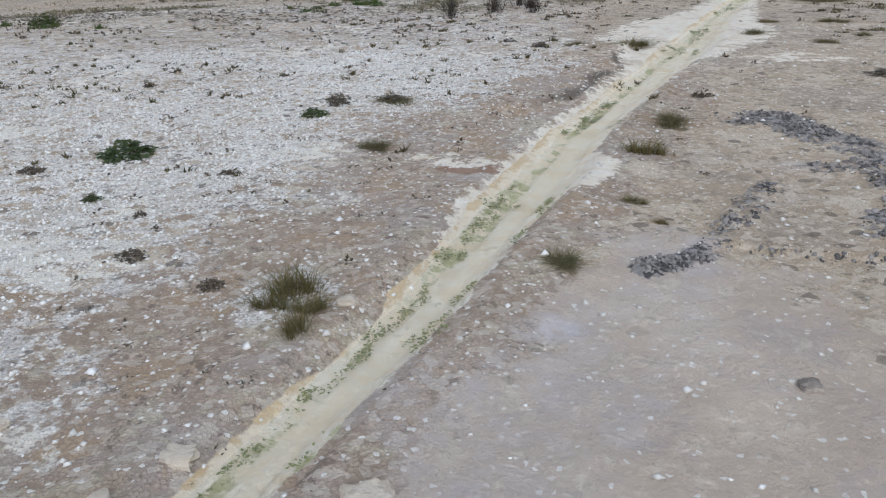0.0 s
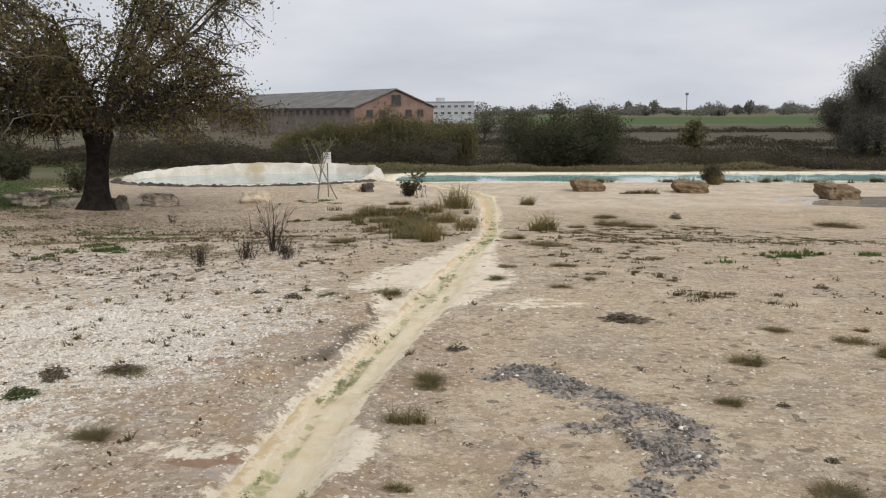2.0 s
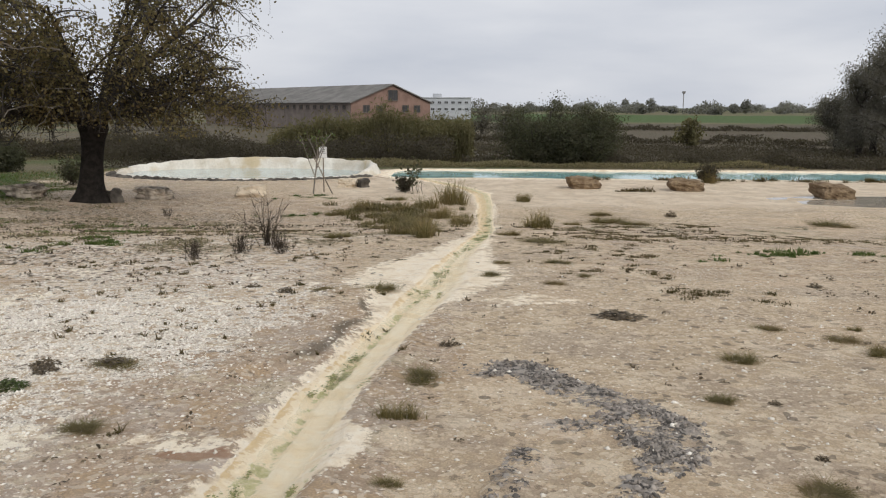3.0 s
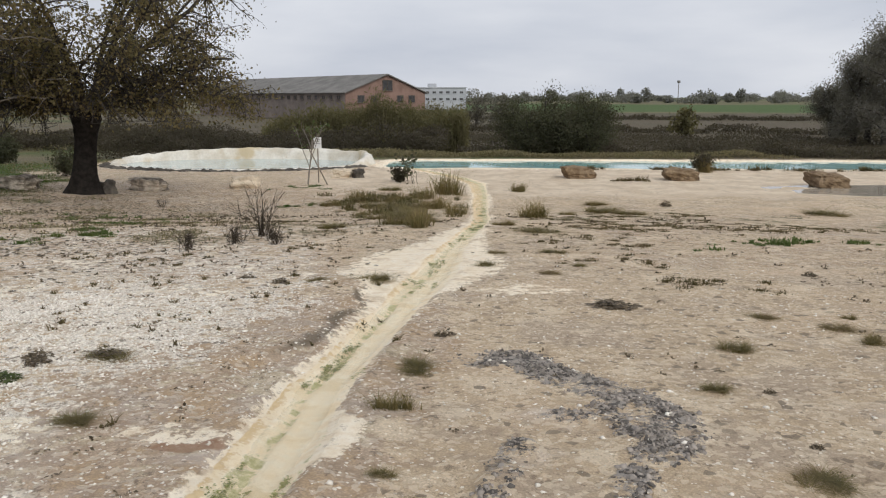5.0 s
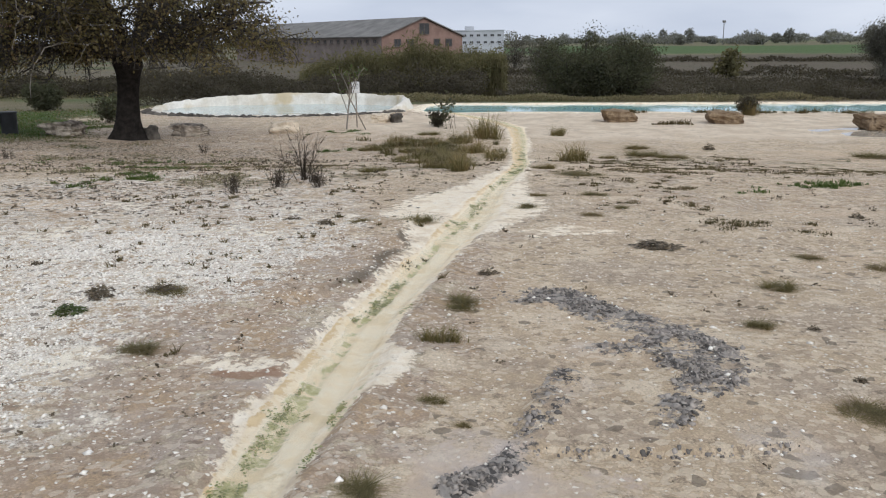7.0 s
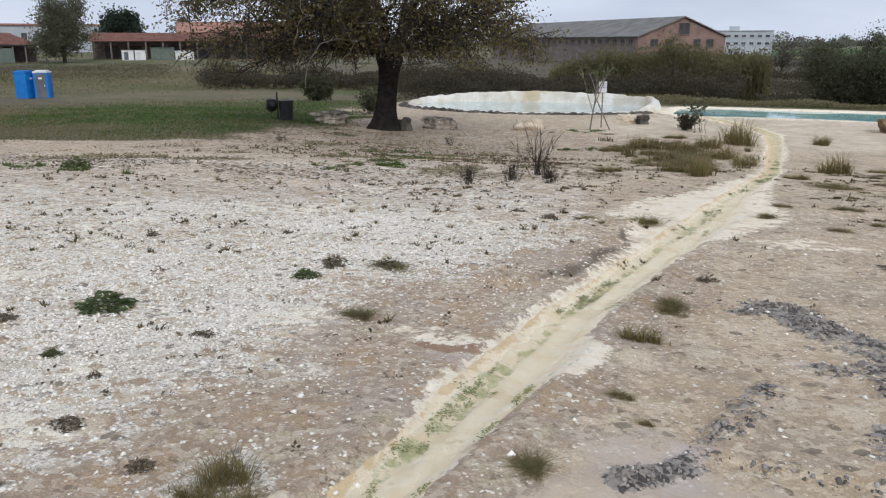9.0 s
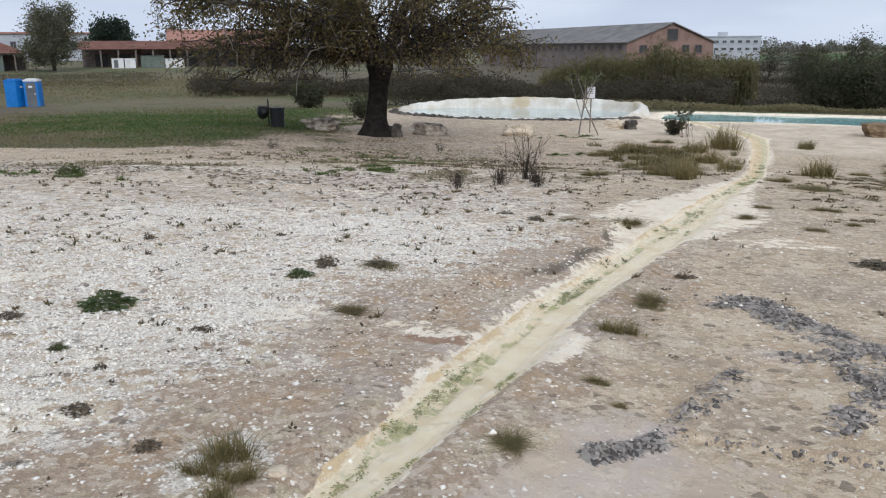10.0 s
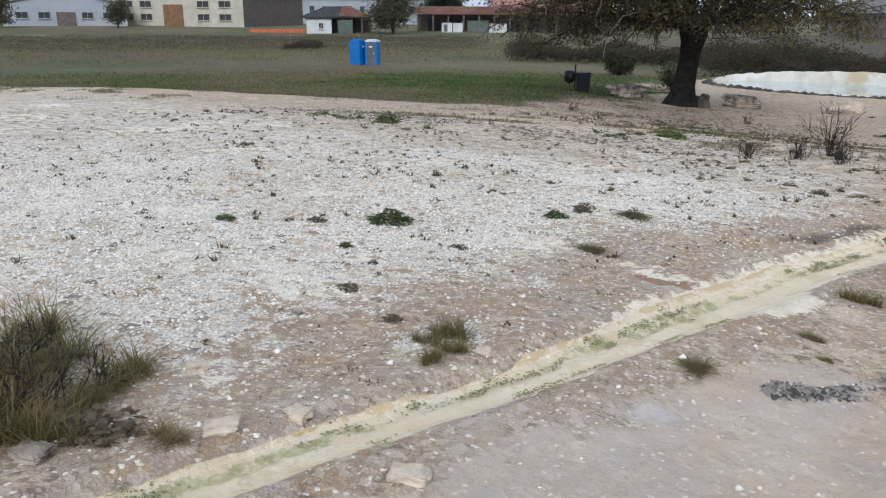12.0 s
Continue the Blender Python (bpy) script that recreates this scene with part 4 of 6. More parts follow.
# ---- the broad old tree ----
def limb_path(gen, start, az, el, length, droop, n=8, jitter=0.10):
    """A limb that sets out at an angle and bends down along its way."""
    pts, p = [np.array(start, float)], np.array(start, float)
    step = length / n
    for i in range(n):
        az += gen.normal(0, jitter * 1.3)
        el -= droop / n
        el += gen.normal(0, jitter)
        p = p + step * np.array([math.cos(el) * math.cos(az), math.cos(el) * math.sin(az), math.sin(el)])
        pts.append(p)
    return np.array(pts)


def branching(gen, limbs, second, third, leaf_n, leaf_size, spread, low):
    """Limbs, branches and twigs as tubes, and points for leaves round the twigs."""
    wood, leaves = [], []
    for path, r0 in limbs:
        n = len(path)
        wood.append(tube_data(path, np.linspace(r0, r0 * 0.25, n), 7))
        for k in range(second):
            f = gen.uniform(0.25, 1.0)
            i = min(int(f * (n - 1)), n - 2)
            d = path[i + 1] - path[i]
            az = math.atan2(d[1], d[0]) + gen.choice([-1, 1]) * gen.uniform(0.3, 1.2)
            sub = limb_path(gen, path[i], az, gen.uniform(-0.2, 0.9), gen.uniform(1.2, 3.2) * (1.15 - 0.5 * f), gen.uniform(0.5, 1.5), 6, 0.16)
            sub[:, 2] = np.maximum(sub[:, 2], low)
            wood.append(tube_data(sub, np.linspace(r0 * 0.28, 0.012, len(sub)), 5))
            for q in range(third):
                s = sub[gen.integers(1, len(sub))]
                tw = limb_path(gen, s, gen.uniform(0, 6.28), gen.uniform(-0.6, 0.7), gen.uniform(0.5, 1.3), gen.uniform(0.4, 1.6), 4, 0.25)
                tw[:, 2] = np.maximum(tw[:, 2], low)
                wood.append(tube_data(tw, np.linspace(0.012, 0.004, len(tw)), 3))
                m = gen.integers(leaf_n // 2, leaf_n + 1)
                at = tw[gen.integers(1, len(tw), m)] + gen.normal(0, spread, (m, 3))
                leaves.append(at)
    return wood, np.concatenate(leaves)


def old_tree(x, y):
    g = np.random.default_rng(11)
    z0 = gz1(x, y)
    root = thing("tree", pose(x, y, z0), "broad old tree with thick dark trunk and thinning brown-green autumn leaves", "tree")
    # trunk: flared foot, slight lean, knobbly pollard head
    hs = np.array([-0.15, 0.05, 0.35, 0.8, 1.4, 2.0, 2.5, 2.85, 3.2, 3.45])
    rs = np.array([0.84, 0.68, 0.54, 0.45, 0.40, 0.39, 0.44, 0.54, 0.46, 0.2])
    lean = np.interp(hs, [0, 3.5], [0, 0.42])
    v, f = tube_data(np.stack([lean, 0 * hs, hs], -1), rs, 28)
    th = np.arctan2(v[:, 1], v[:, 0] - np.interp(v[:, 2], hs, lean))
    flute = 1 + 0.11 * np.sin(5 * th + 0.8) * sstep(1.2, 0.0, v[:, 2]) + 0.16 * fbm(th * 2.2 + 9, v[:, 2] * 1.0, 1.0, 3) + 0.25 * np.maximum(0, fbm(th * 3, v[:, 2] * 3.0, 1.0, 2)) * sstep(2.3, 2.8, v[:, 2])
    cx = np.interp(v[:, 2], hs, lean)
    v[:, 0], v[:, 1] = cx + (v[:, 0] - cx) * flute, v[:, 1] * flute
    new("trunk", mesh_of("trunk", v, f, M["bark"], True)).parent = root
    spec = [(185, 46, 9.4, 0.20, 0.5), (160, 36, 8.6, 0.17, 0.7), (205, 30, 8.4, 0.16, 0.8), (125, 52, 7.8, 0.17, 0.4), (75, 58, 7.4, 0.17, 0.3), (20, 56, 8.4, 0.18, 0.2),
            (-15, 36, 6.6, 0.15, 0.4), (-50, 46, 7.2, 0.16, 0.5), (-95, 48, 7.0, 0.16, 0.5), (-130, 40, 7.6, 0.16, 0.6), (240, 62, 8.2, 0.16, 0.3), (50, 76, 8.0, 0.16, 0.1),
            (170, 72, 8.6, 0.16, 0.15), (-20, 58, 8.6, 0.15, 0.1), (175, 18, 7.6, 0.12, 0.45), (215, 22, 6.6, 0.12, 0.5), (150, 22, 7.0, 0.12, 0.5), (235, 34, 6.5, 0.13, 0.5), (8, 46, 7.4, 0.13, 0.2), (-35, 62, 7.6, 0.13, 0.1), (190, 26, 6.6, 0.12, 0.5), (-10, 18, 5.2, 0.12, 0.4), (-60, 40, 5.6, 0.11, 0.5), (207, 54, 9.0, 0.15, 0.3), (222, 46, 9.0, 0.15, 0.35), (196, 64, 9.2, 0.14, 0.2), (228, 60, 8.6, 0.14, 0.25), (40, 24, 6.0, 0.12, 0.35), (62, 34, 6.4, 0.12, 0.4), (20, 30, 6.4, 0.12, 0.35)]
    pts = []
    for az, el, ln, r0, dr in spec:
        path = limb_path(g, (0.4, 0, 3.0), radians(az) + g.normal(0, 0.08), radians(el), ln, dr + g.uniform(0.0, 0.25), 9, 0.08)
        wood, at = branching(g, [(path, r0 * 0.8)], 20, 8, 38, 0.11, 0.17, 2.3 if 140 < az < 225 else 2.75)
        pts.append(at)
        new("limb", mesh_of("limb", *join(wood), M["limb"], True)).parent = root
    pts = np.concatenate(pts)
    thin = fbm(pts[:, 0] + 3 * pts[:, 1], pts[:, 2] * 1.3 + 40, 0.55, 3)
    u = 0.9 * pts[:, 0] + 0.42 * pts[:, 1]
    keep = g.random(len(pts)) < np.interp(pts[:, 2], [2, 4, 6, 10], [0.9, 0.9, 0.88, 0.8]) * np.clip(0.62 + 3.2 * thin, np.where((u < 0.5) & (u > -4.2) & (pts[:, 2] > 5.2), 0.75, 0.06), 1) * np.interp(u, [-3, 0, 1.5, 4, 6], [1.2, 0.95, 0.70, 0.6, 0.6])
    keep &= g.random(len(pts)) < np.where(u < -1.8, np.interp(pts[:, 2], [2.3, 4.0, 6.2], [0.25, 0.42, 0.95]), 1.0)
    keep &= (pts[:, 2] > 2.9) | (np.hypot(pts[:, 0], pts[:, 1]) > 3.6)
    v, f = leaf_data(pts[keep], 0.118, g)
    crown = new("crown", mesh_of("crown", v, f, M["tree_leaf"]))
    crown.parent = root
    tagged(crown, "thinning brown-green autumn leaves")
    # pale bare branches hanging on one side
    for k in range(22):
        s = limb_path(g, (g.uniform(-5.0, 1.5), g.uniform(-4.5, -2.0), g.uniform(3.4, 6.2)), radians(g.uniform(170, 260)), g.uniform(-0.2, 0.6), g.uniform(1.4, 3.4), g.uniform(0.8, 2.0), 9, 0.26)
        ob = new("bare_branch", mesh_of("bare_branch", *tube_data(s, np.linspace(0.028, 0.008, len(s)), 5), M["bare_limb"], True))
        ob.parent = root
        tagged(ob, "pale bare hanging branch")


old_tree(-13.7, 30.25)


# ---- sapling with stakes, and the little sign behind it ----
def sapling(x, y):
    g = np.random.default_rng(5)
    z0 = gz1(x, y)
    root = thing("sapling", pose(x, y, z0), "thin young tree with few leaves tied to wooden stakes", "tree")
    trunk = limb_path(g, (0, 0, -0.05), 1.0, radians(84), 2.2, 0.1, 8, 0.05)
    new("trunk", mesh_of("trunk", *tube_data(trunk, np.linspace(0.04, 0.024, len(trunk)), 6), M["bare_limb"], True)).parent = root
    limbs = [(limb_path(g, trunk[6], a, 1.3, 1.1, 0.1, 6, 0.08), 0.03) for a in (0.3, 3.3, 5.0)]
    limbs += [(limb_path(g, trunk[3], 3.1, 1.3, 1.9, 0.0, 6, 0.04), 0.02), (limb_path(g, trunk[4], 0.1, 1.25, 1.6, 0.0, 6, 0.04), 0.02)]
    wood, pts = [], []
    for path, r0 in limbs:
        wood.append(tube_data(path, np.linspace(r0 * 1.15, 0.014, len(path)), 5))
        for q in range(5):
            t = limb_path(g, path[g.integers(3, 7)], g.uniform(0, 6.28), g.uniform(0.5, 1.3), 0.35, 0.2, 3, 0.15)
            wood.append(tube_data(t, np.linspace(0.015, 0.009, 4), 3))
            pts.append(t[g.integers(1, 4, 5)] + g.normal(0, 0.07, (5, 3)))
    pts = np.concatenate(pts)
    new("branchwork", mesh_of("branchwork", *join(wood), M["bare_limb"], True)).parent = root
    new("crown", mesh_of("crown", *leaf_data(pts, 0.14, g), M["weed_leaf"])).parent = root
    for foot, top in (((0.95, -0.15), (0.05, 0.0)),):
        st = np.array([(*foot, -0.05), ((foot[0] + top[0]) / 2, (foot[1] + top[1]) / 2, 0.85), (*top, 1.75)])
        ob = new("stake", mesh_of("stake", *tube_data(st, [0.028, 0.028, 0.028], 6), M["post_wood"], True))
        ob.parent = root


sapling(-6.1, 36.4)


def small_sign(x, y):
    root = thing("sign", pose(x, y, gz1(x, y), 0, 0, 8), "small white notice on a thin wooden post", "sign")
    bm = bmesh.new()
    bmesh.ops.create_cone(bm, cap_ends=True, segments=10, radius1=0.03, radius2=0.028, depth=2.1, matrix=Matrix.Translation((0, 0.03, 1.0)))
    part("post", bm, M["post_wood"], root)
    part("panel", box(bmesh.new(), 0, 0, 1.88, 0.36, 0.016, 0.52, 0.004), M["sign_face"], root, "white notice panel")
    for k in range(3):
        part("text_bar", box(bmesh.new(), 0, -0.011, 2.02 - 0.09 * k, 0.22 - 0.04 * (k % 2), 0.004, 0.03), M["sign_text"], root)


small_sign(-5.75, 37.4)


# ---- bin, toilets ----
def litter_bin(x, y):
    root = thing("litter_bin", pose(x, y, gz1(x, y) - 0.02, 0, 0, 32), "black metal litter bin with a full bag hanging beside", "bin")
    bm = bmesh.new()
    bmesh.ops.create_cone(bm, cap_ends=True, segments=20, radius1=0.29, radius2=0.33, depth=0.85, matrix=Matrix.Translation((0, 0, 0.43)))
    part("body", bm, M["bin_metal"], root)
    bm = bmesh.new()
    bmesh.ops.create_cone(bm, cap_ends=True, segments=20, radius1=0.36, radius2=0.35, depth=0.06, matrix=Matrix.Translation((0, 0, 0.88)))
    part("rim", bm, M["bin_metal"], root)
    bm = bmesh.new()
    bmesh.ops.create_cone(bm, cap_ends=True, segments=8, radius1=0.035, radius2=0.035, depth=1.3, matrix=Matrix.Translation((-0.38, 0, 0.63)))
    part("post", bm, M["bin_metal"], root)
    bm = bmesh.new()
    bmesh.ops.create_icosphere(bm, subdivisions=3, radius=1, matrix=Matrix.Translation((-0.62, -0.05, 0.72)) @ Matrix.Diagonal((0.26, 0.24, 0.30, 1)))
    for v in bm.verts:
        v.co += v.normal * 0.09 * noise.fractal(v.co * 6, 1.0, 2.0, 3)
    part("bag", bm, M["bag"], root, "black plastic rubbish bag", True)


R_BIN = 36.0
litter_bin(-R_BIN * math.sin(radians(31.3)), R_BIN * math.cos(radians(31.3)))


def toilet_cabin(m, body, door, roof, label):
    root = thing("portable_toilet", m, label, "portable toilet", "toilets in the field")
    part("body", box(bmesh.new(), 0, 0, 1.02, 1.1, 1.1, 2.04, 0.05), M[body], root)
    bm = box(bmesh.new(), 0, 0, 2.10, 1.16, 1.16, 0.14, 0.04)
    box(bm, 0, 0, 2.20, 0.85, 0.85, 0.10, 0.04)
    part("roof", bm, M[roof], root)
    d = part("door", box(bmesh.new(), 0.02, -0.56, 1.03, 0.74, 0.05, 1.86, 0.015), M[door], root)
    part("handle", box(bmesh.new(), 0.30, -0.60, 1.05, 0.05, 0.04, 0.16, 0.01), M["white_plastic"], d)
    part("plate", box(bmesh.new(), 0, -0.59, 1.62, 0.30, 0.012, 0.14, 0.003), M["sign_face"], d)
    part("skid", box(bmesh.new(), 0, 0, 0.02, 1.2, 1.2, 0.10, 0.02), M["grey_plastic"], root)
    for sx in (-1, 1):
        bm = bmesh.new()
        for k in range(4):
            box(bm, sx * 0.555, -0.3 + 0.2 * k, 1.0, 0.03, 0.05, 1.6, 0.01)
        part("side_rib", bm, M[body], root)


def at_az(az, r):
    return -r * math.sin(radians(az)), r * math.cos(radians(az))


tx, ty = at_az(47.75, 72.5)
toilet_cabin(pose(tx, ty, gz1(tx, ty), 0, 0, 100), "blue_plastic", "blue_plastic", "blue_plastic", "bright blue plastic portable toilet on the grass")
tx, ty = at_az(46.72, 72.2)
toilet_cabin(pose(tx, ty, gz1(tx, ty), 0, 0, 28), "blue_plastic", "grey_plastic", "white_plastic", "blue portable toilet with grey door and white roof")


# ---- buildings ----
def gable_house(name, m, width, length, eave, rise, wall_mat, side_mat, roof_mat, label, over=0.5):
    """A gabled building: front gable at y = 0, ridge along +y; walls, roof slopes and a floor slab are parts."""
    root = thing(name, m, label, "building")
    w = width / 2
    for yy, t in ((0.0, 0.35), (length - 0.35, 0.35)):
        bm = bmesh.new()
        pts = [(-w, -1), (w, -1), (w, eave), (0, eave + rise), (-w, eave)]
        a = [bm.verts.new((px, yy, pz)) for px, pz in pts]
        b = [bm.verts.new((px, yy + t, pz)) for px, pz in pts]
        bm.faces.new(a)
        bm.faces.new(b[::-1])
        for i in range(5):
            j = (i + 1) % 5
            bm.faces.new((a[j], a[i], b[i], b[j]))
        bmesh.ops.recalc_face_normals(bm, faces=bm.faces[:])
        part("gable_wall", bm, wall_mat, root)
    for s in (-1, 1):
        part("side_wall", box(bmesh.new(), s * (w - 0.18), length / 2, eave / 2 - 0.5, 0.35, length - 0.74, eave + 0.98), side_mat, root)
    slope = math.atan2(rise, w)
    for s in (-1, 1):
        bm = bmesh.new()
        ln = math.hypot(w, rise) + over
        box(bm, 0, 0, 0, ln, length + 2 * over, 0.25)
        ob = part("roof_slope", bm, roof_mat, root)
        mid = ln / 2
        ob.matrix_basis = Matrix.Translation((s * math.cos(slope) * mid, length / 2, eave + rise - math.sin(slope) * mid + 0.16)) @ Matrix.Rotation(s * slope, 4, "Y")
    return root


def window(root, x, y, z, w, h, turn=0.0, frame_mat="white_wall", name="window"):
    """A recessed-looking window: frame, pane and sill, set on the wall's face; turn in degrees about z."""
    m = Matrix.Translation((x, y, z)) @ Matrix.Rotation(radians(turn), 4, "Z")
    bm = bmesh.new()
    f = 0.10
    for cx, cz, sx, sz in ((-w / 2, 0, f, h + f), (w / 2, 0, f, h + f), (0, h / 2, w - f, f), (0, -h / 2, w - f, f), (0, 0, 0.06, h - f)):
        box(bm, cx, -0.05, cz, sx, 0.16, sz)
    fr = part(name, bm, M[frame_mat], root)
    fr.matrix_basis = m
    part("pane", box(bmesh.new(), 0, -0.006, 0, w - f, 0.05, h - f), M["dark_opening"], fr)
    part("sill", box(bmesh.new(), 0, -0.12, -h / 2 - 0.09, w + 0.3, 0.28, 0.08), M[frame_mat], fr)


barn = gable_house("barn", pose(-13.5, 205, -4.1, 0, 0, 39.7), 25, 88, 6.7, 4.5, M["brick"], M["brick_side"], M["roof_sheet"],
                   "long red brick barn with a grey sheet roof behind reeds", 0.6)
window(barn, 0.2, -0.04, 8.6, 3.0, 2.6, frame_mat="board")
for wx in (-8.0, -4.0, 4.2, 8.0):
    window(barn, wx, -0.04, 5.2, 2.0, 1.8, frame_mat="board")
part("door", box(bmesh.new(), 0, -0.05, 1.7, 3.6, 0.2, 3.4), M["board"], barn)
for k in range(24):
    window(barn, -12.54, 3.0 + 3.6 * k, 5.6, 1.5, 1.0, -90, "board")

pale = gable_house("warehouse", pose(-178.5, 104.0, -1.6, 0, 0, 32.9), 33, 44, 7.4, 6.0, M["plaster"], M["board"], M["roof_sheet"],
                   "pale cream plastered warehouse with dark windows and sheet roof", 0.5)
for wx in (-13.0, -8.2, 6.5, 12.0):
    window(pale, wx, -0.04, 2.3, 3.0, 1.5, frame_mat="plaster")
    window(pale, wx, -0.04, 5.3, 3.0, 1.5, frame_mat="plaster")
part("door", box(bmesh.new(), -1.2, -0.06, 2.6, 5.0, 0.2, 5.2), M["brown_door"], pale, "tall brown sliding door")
part("canopy", box(bmesh.new(), 16.3, 18, 3.1, 0.3, 34, 5.8), M["board"], pale, "dark boarded side")

grey = gable_house("grey_shed", pose(*at_az(66.6, 205), -1.8, 0, 0, 66.6), 26, 30, 5.2, 2.6, M["hazed_wall"], M["board"], M["roof_sheet"],
                   "long grey shed beyond the field's edge", 0.4)
for wx in (-9.0, -4.5, 4.5, 9.0):
    window(grey, wx, -0.04, 2.8, 2.4, 1.4, frame_mat="hazed_wall")
part("door", box(bmesh.new(), 0, -0.06, 1.7, 4.0, 0.2, 3.6), M["board"], grey, "dark sliding door")


def hip_shed():
    x, y = at_az(49.2, 170)
    root = thing("shed", pose(x, y, gz1(x, y), 0, 0, 49.2), "open shed with dark hipped roof and tiled end", "building")
    bm = bmesh.new()
    w, d, e, t = 7.2, 5.0, 3.2, 5.2
    base = [bm.verts.new(p) for p in ((-w, -d, e), (w, -d, e), (w, d, e), (-w, d, e))]
    low = [bm.verts.new((v.co.x, v.co.y, e - 0.25)) for v in base]
    top = [bm.verts.new(p) for p in ((-2.4, 0, t), (2.4, 0, t))]
    for f in ((base[0], base[1], top[1], top[0]), (base[2], base[3], top[0], top[1]), (base[3], base[0], top[0]), tuple(low)):
        bm.faces.new(f)
    bm.faces.new((base[1], base[2], top[1]))
    for i in range(4):
        j = (i + 1) % 4
        bm.faces.new((low[i], low[j], base[j], base[i]))
    bmesh.ops.recalc_face_normals(bm, faces=bm.faces[:])
    part("roof", bm, M["dark_roof"], root)
    bm = bmesh.new()
    vs = [bm.verts.new(p) for p in ((0.5, -d - 0.1, e + 0.05), (w + 0.3, -d - 0.1, e - 0.05), (2.6, -0.1, t + 0.12), (1.0, -0.1, t + 0.12))]
    bm.faces.new(vs)
    bmesh.ops.solidify(bm, geom=bm.faces[:], thickness=-0.15)
    part("tiled_slope", bm, M["roof_tile"], root, "red tiled roof slope")
    for px in (1.2, 3.0, 5.0, 6.8):
        part("post", box(bmesh.new(), px, -d + 0.3, 1.4, 0.22, 0.22, 3.2), M["post_wood"], root)
    part("back_wall", box(bmesh.new(), 1.0, d - 0.4, 1.3, 12, 0.2, 3.3), M["board"], root)
    part("screen", box(bmesh.new(), 1.6, -d + 0.1, 1.2, 3.0, 0.1, 2.7), M["green_sheet"], root, "green sheet screen")
    hx, hy = at_az(50.45, 164)
    hut = thing("cabin", pose(hx, hy, gz1(hx, hy), 0, 0, 50), "small white cabin with one dark window", "cabin")
    part("wall", box(bmesh.new(), 0, 0, 1.25, 4.9, 3.0, 3.1, 0.02), M["white_wall"], hut)
    part("roof", box(bmesh.new(), 0, 0, 2.92, 5.4, 3.5, 0.22, 0.03), M["dark_roof"], hut)
    window(hut, 0.4, -1.53, 1.5, 0.95, 1.1)


hip_shed()


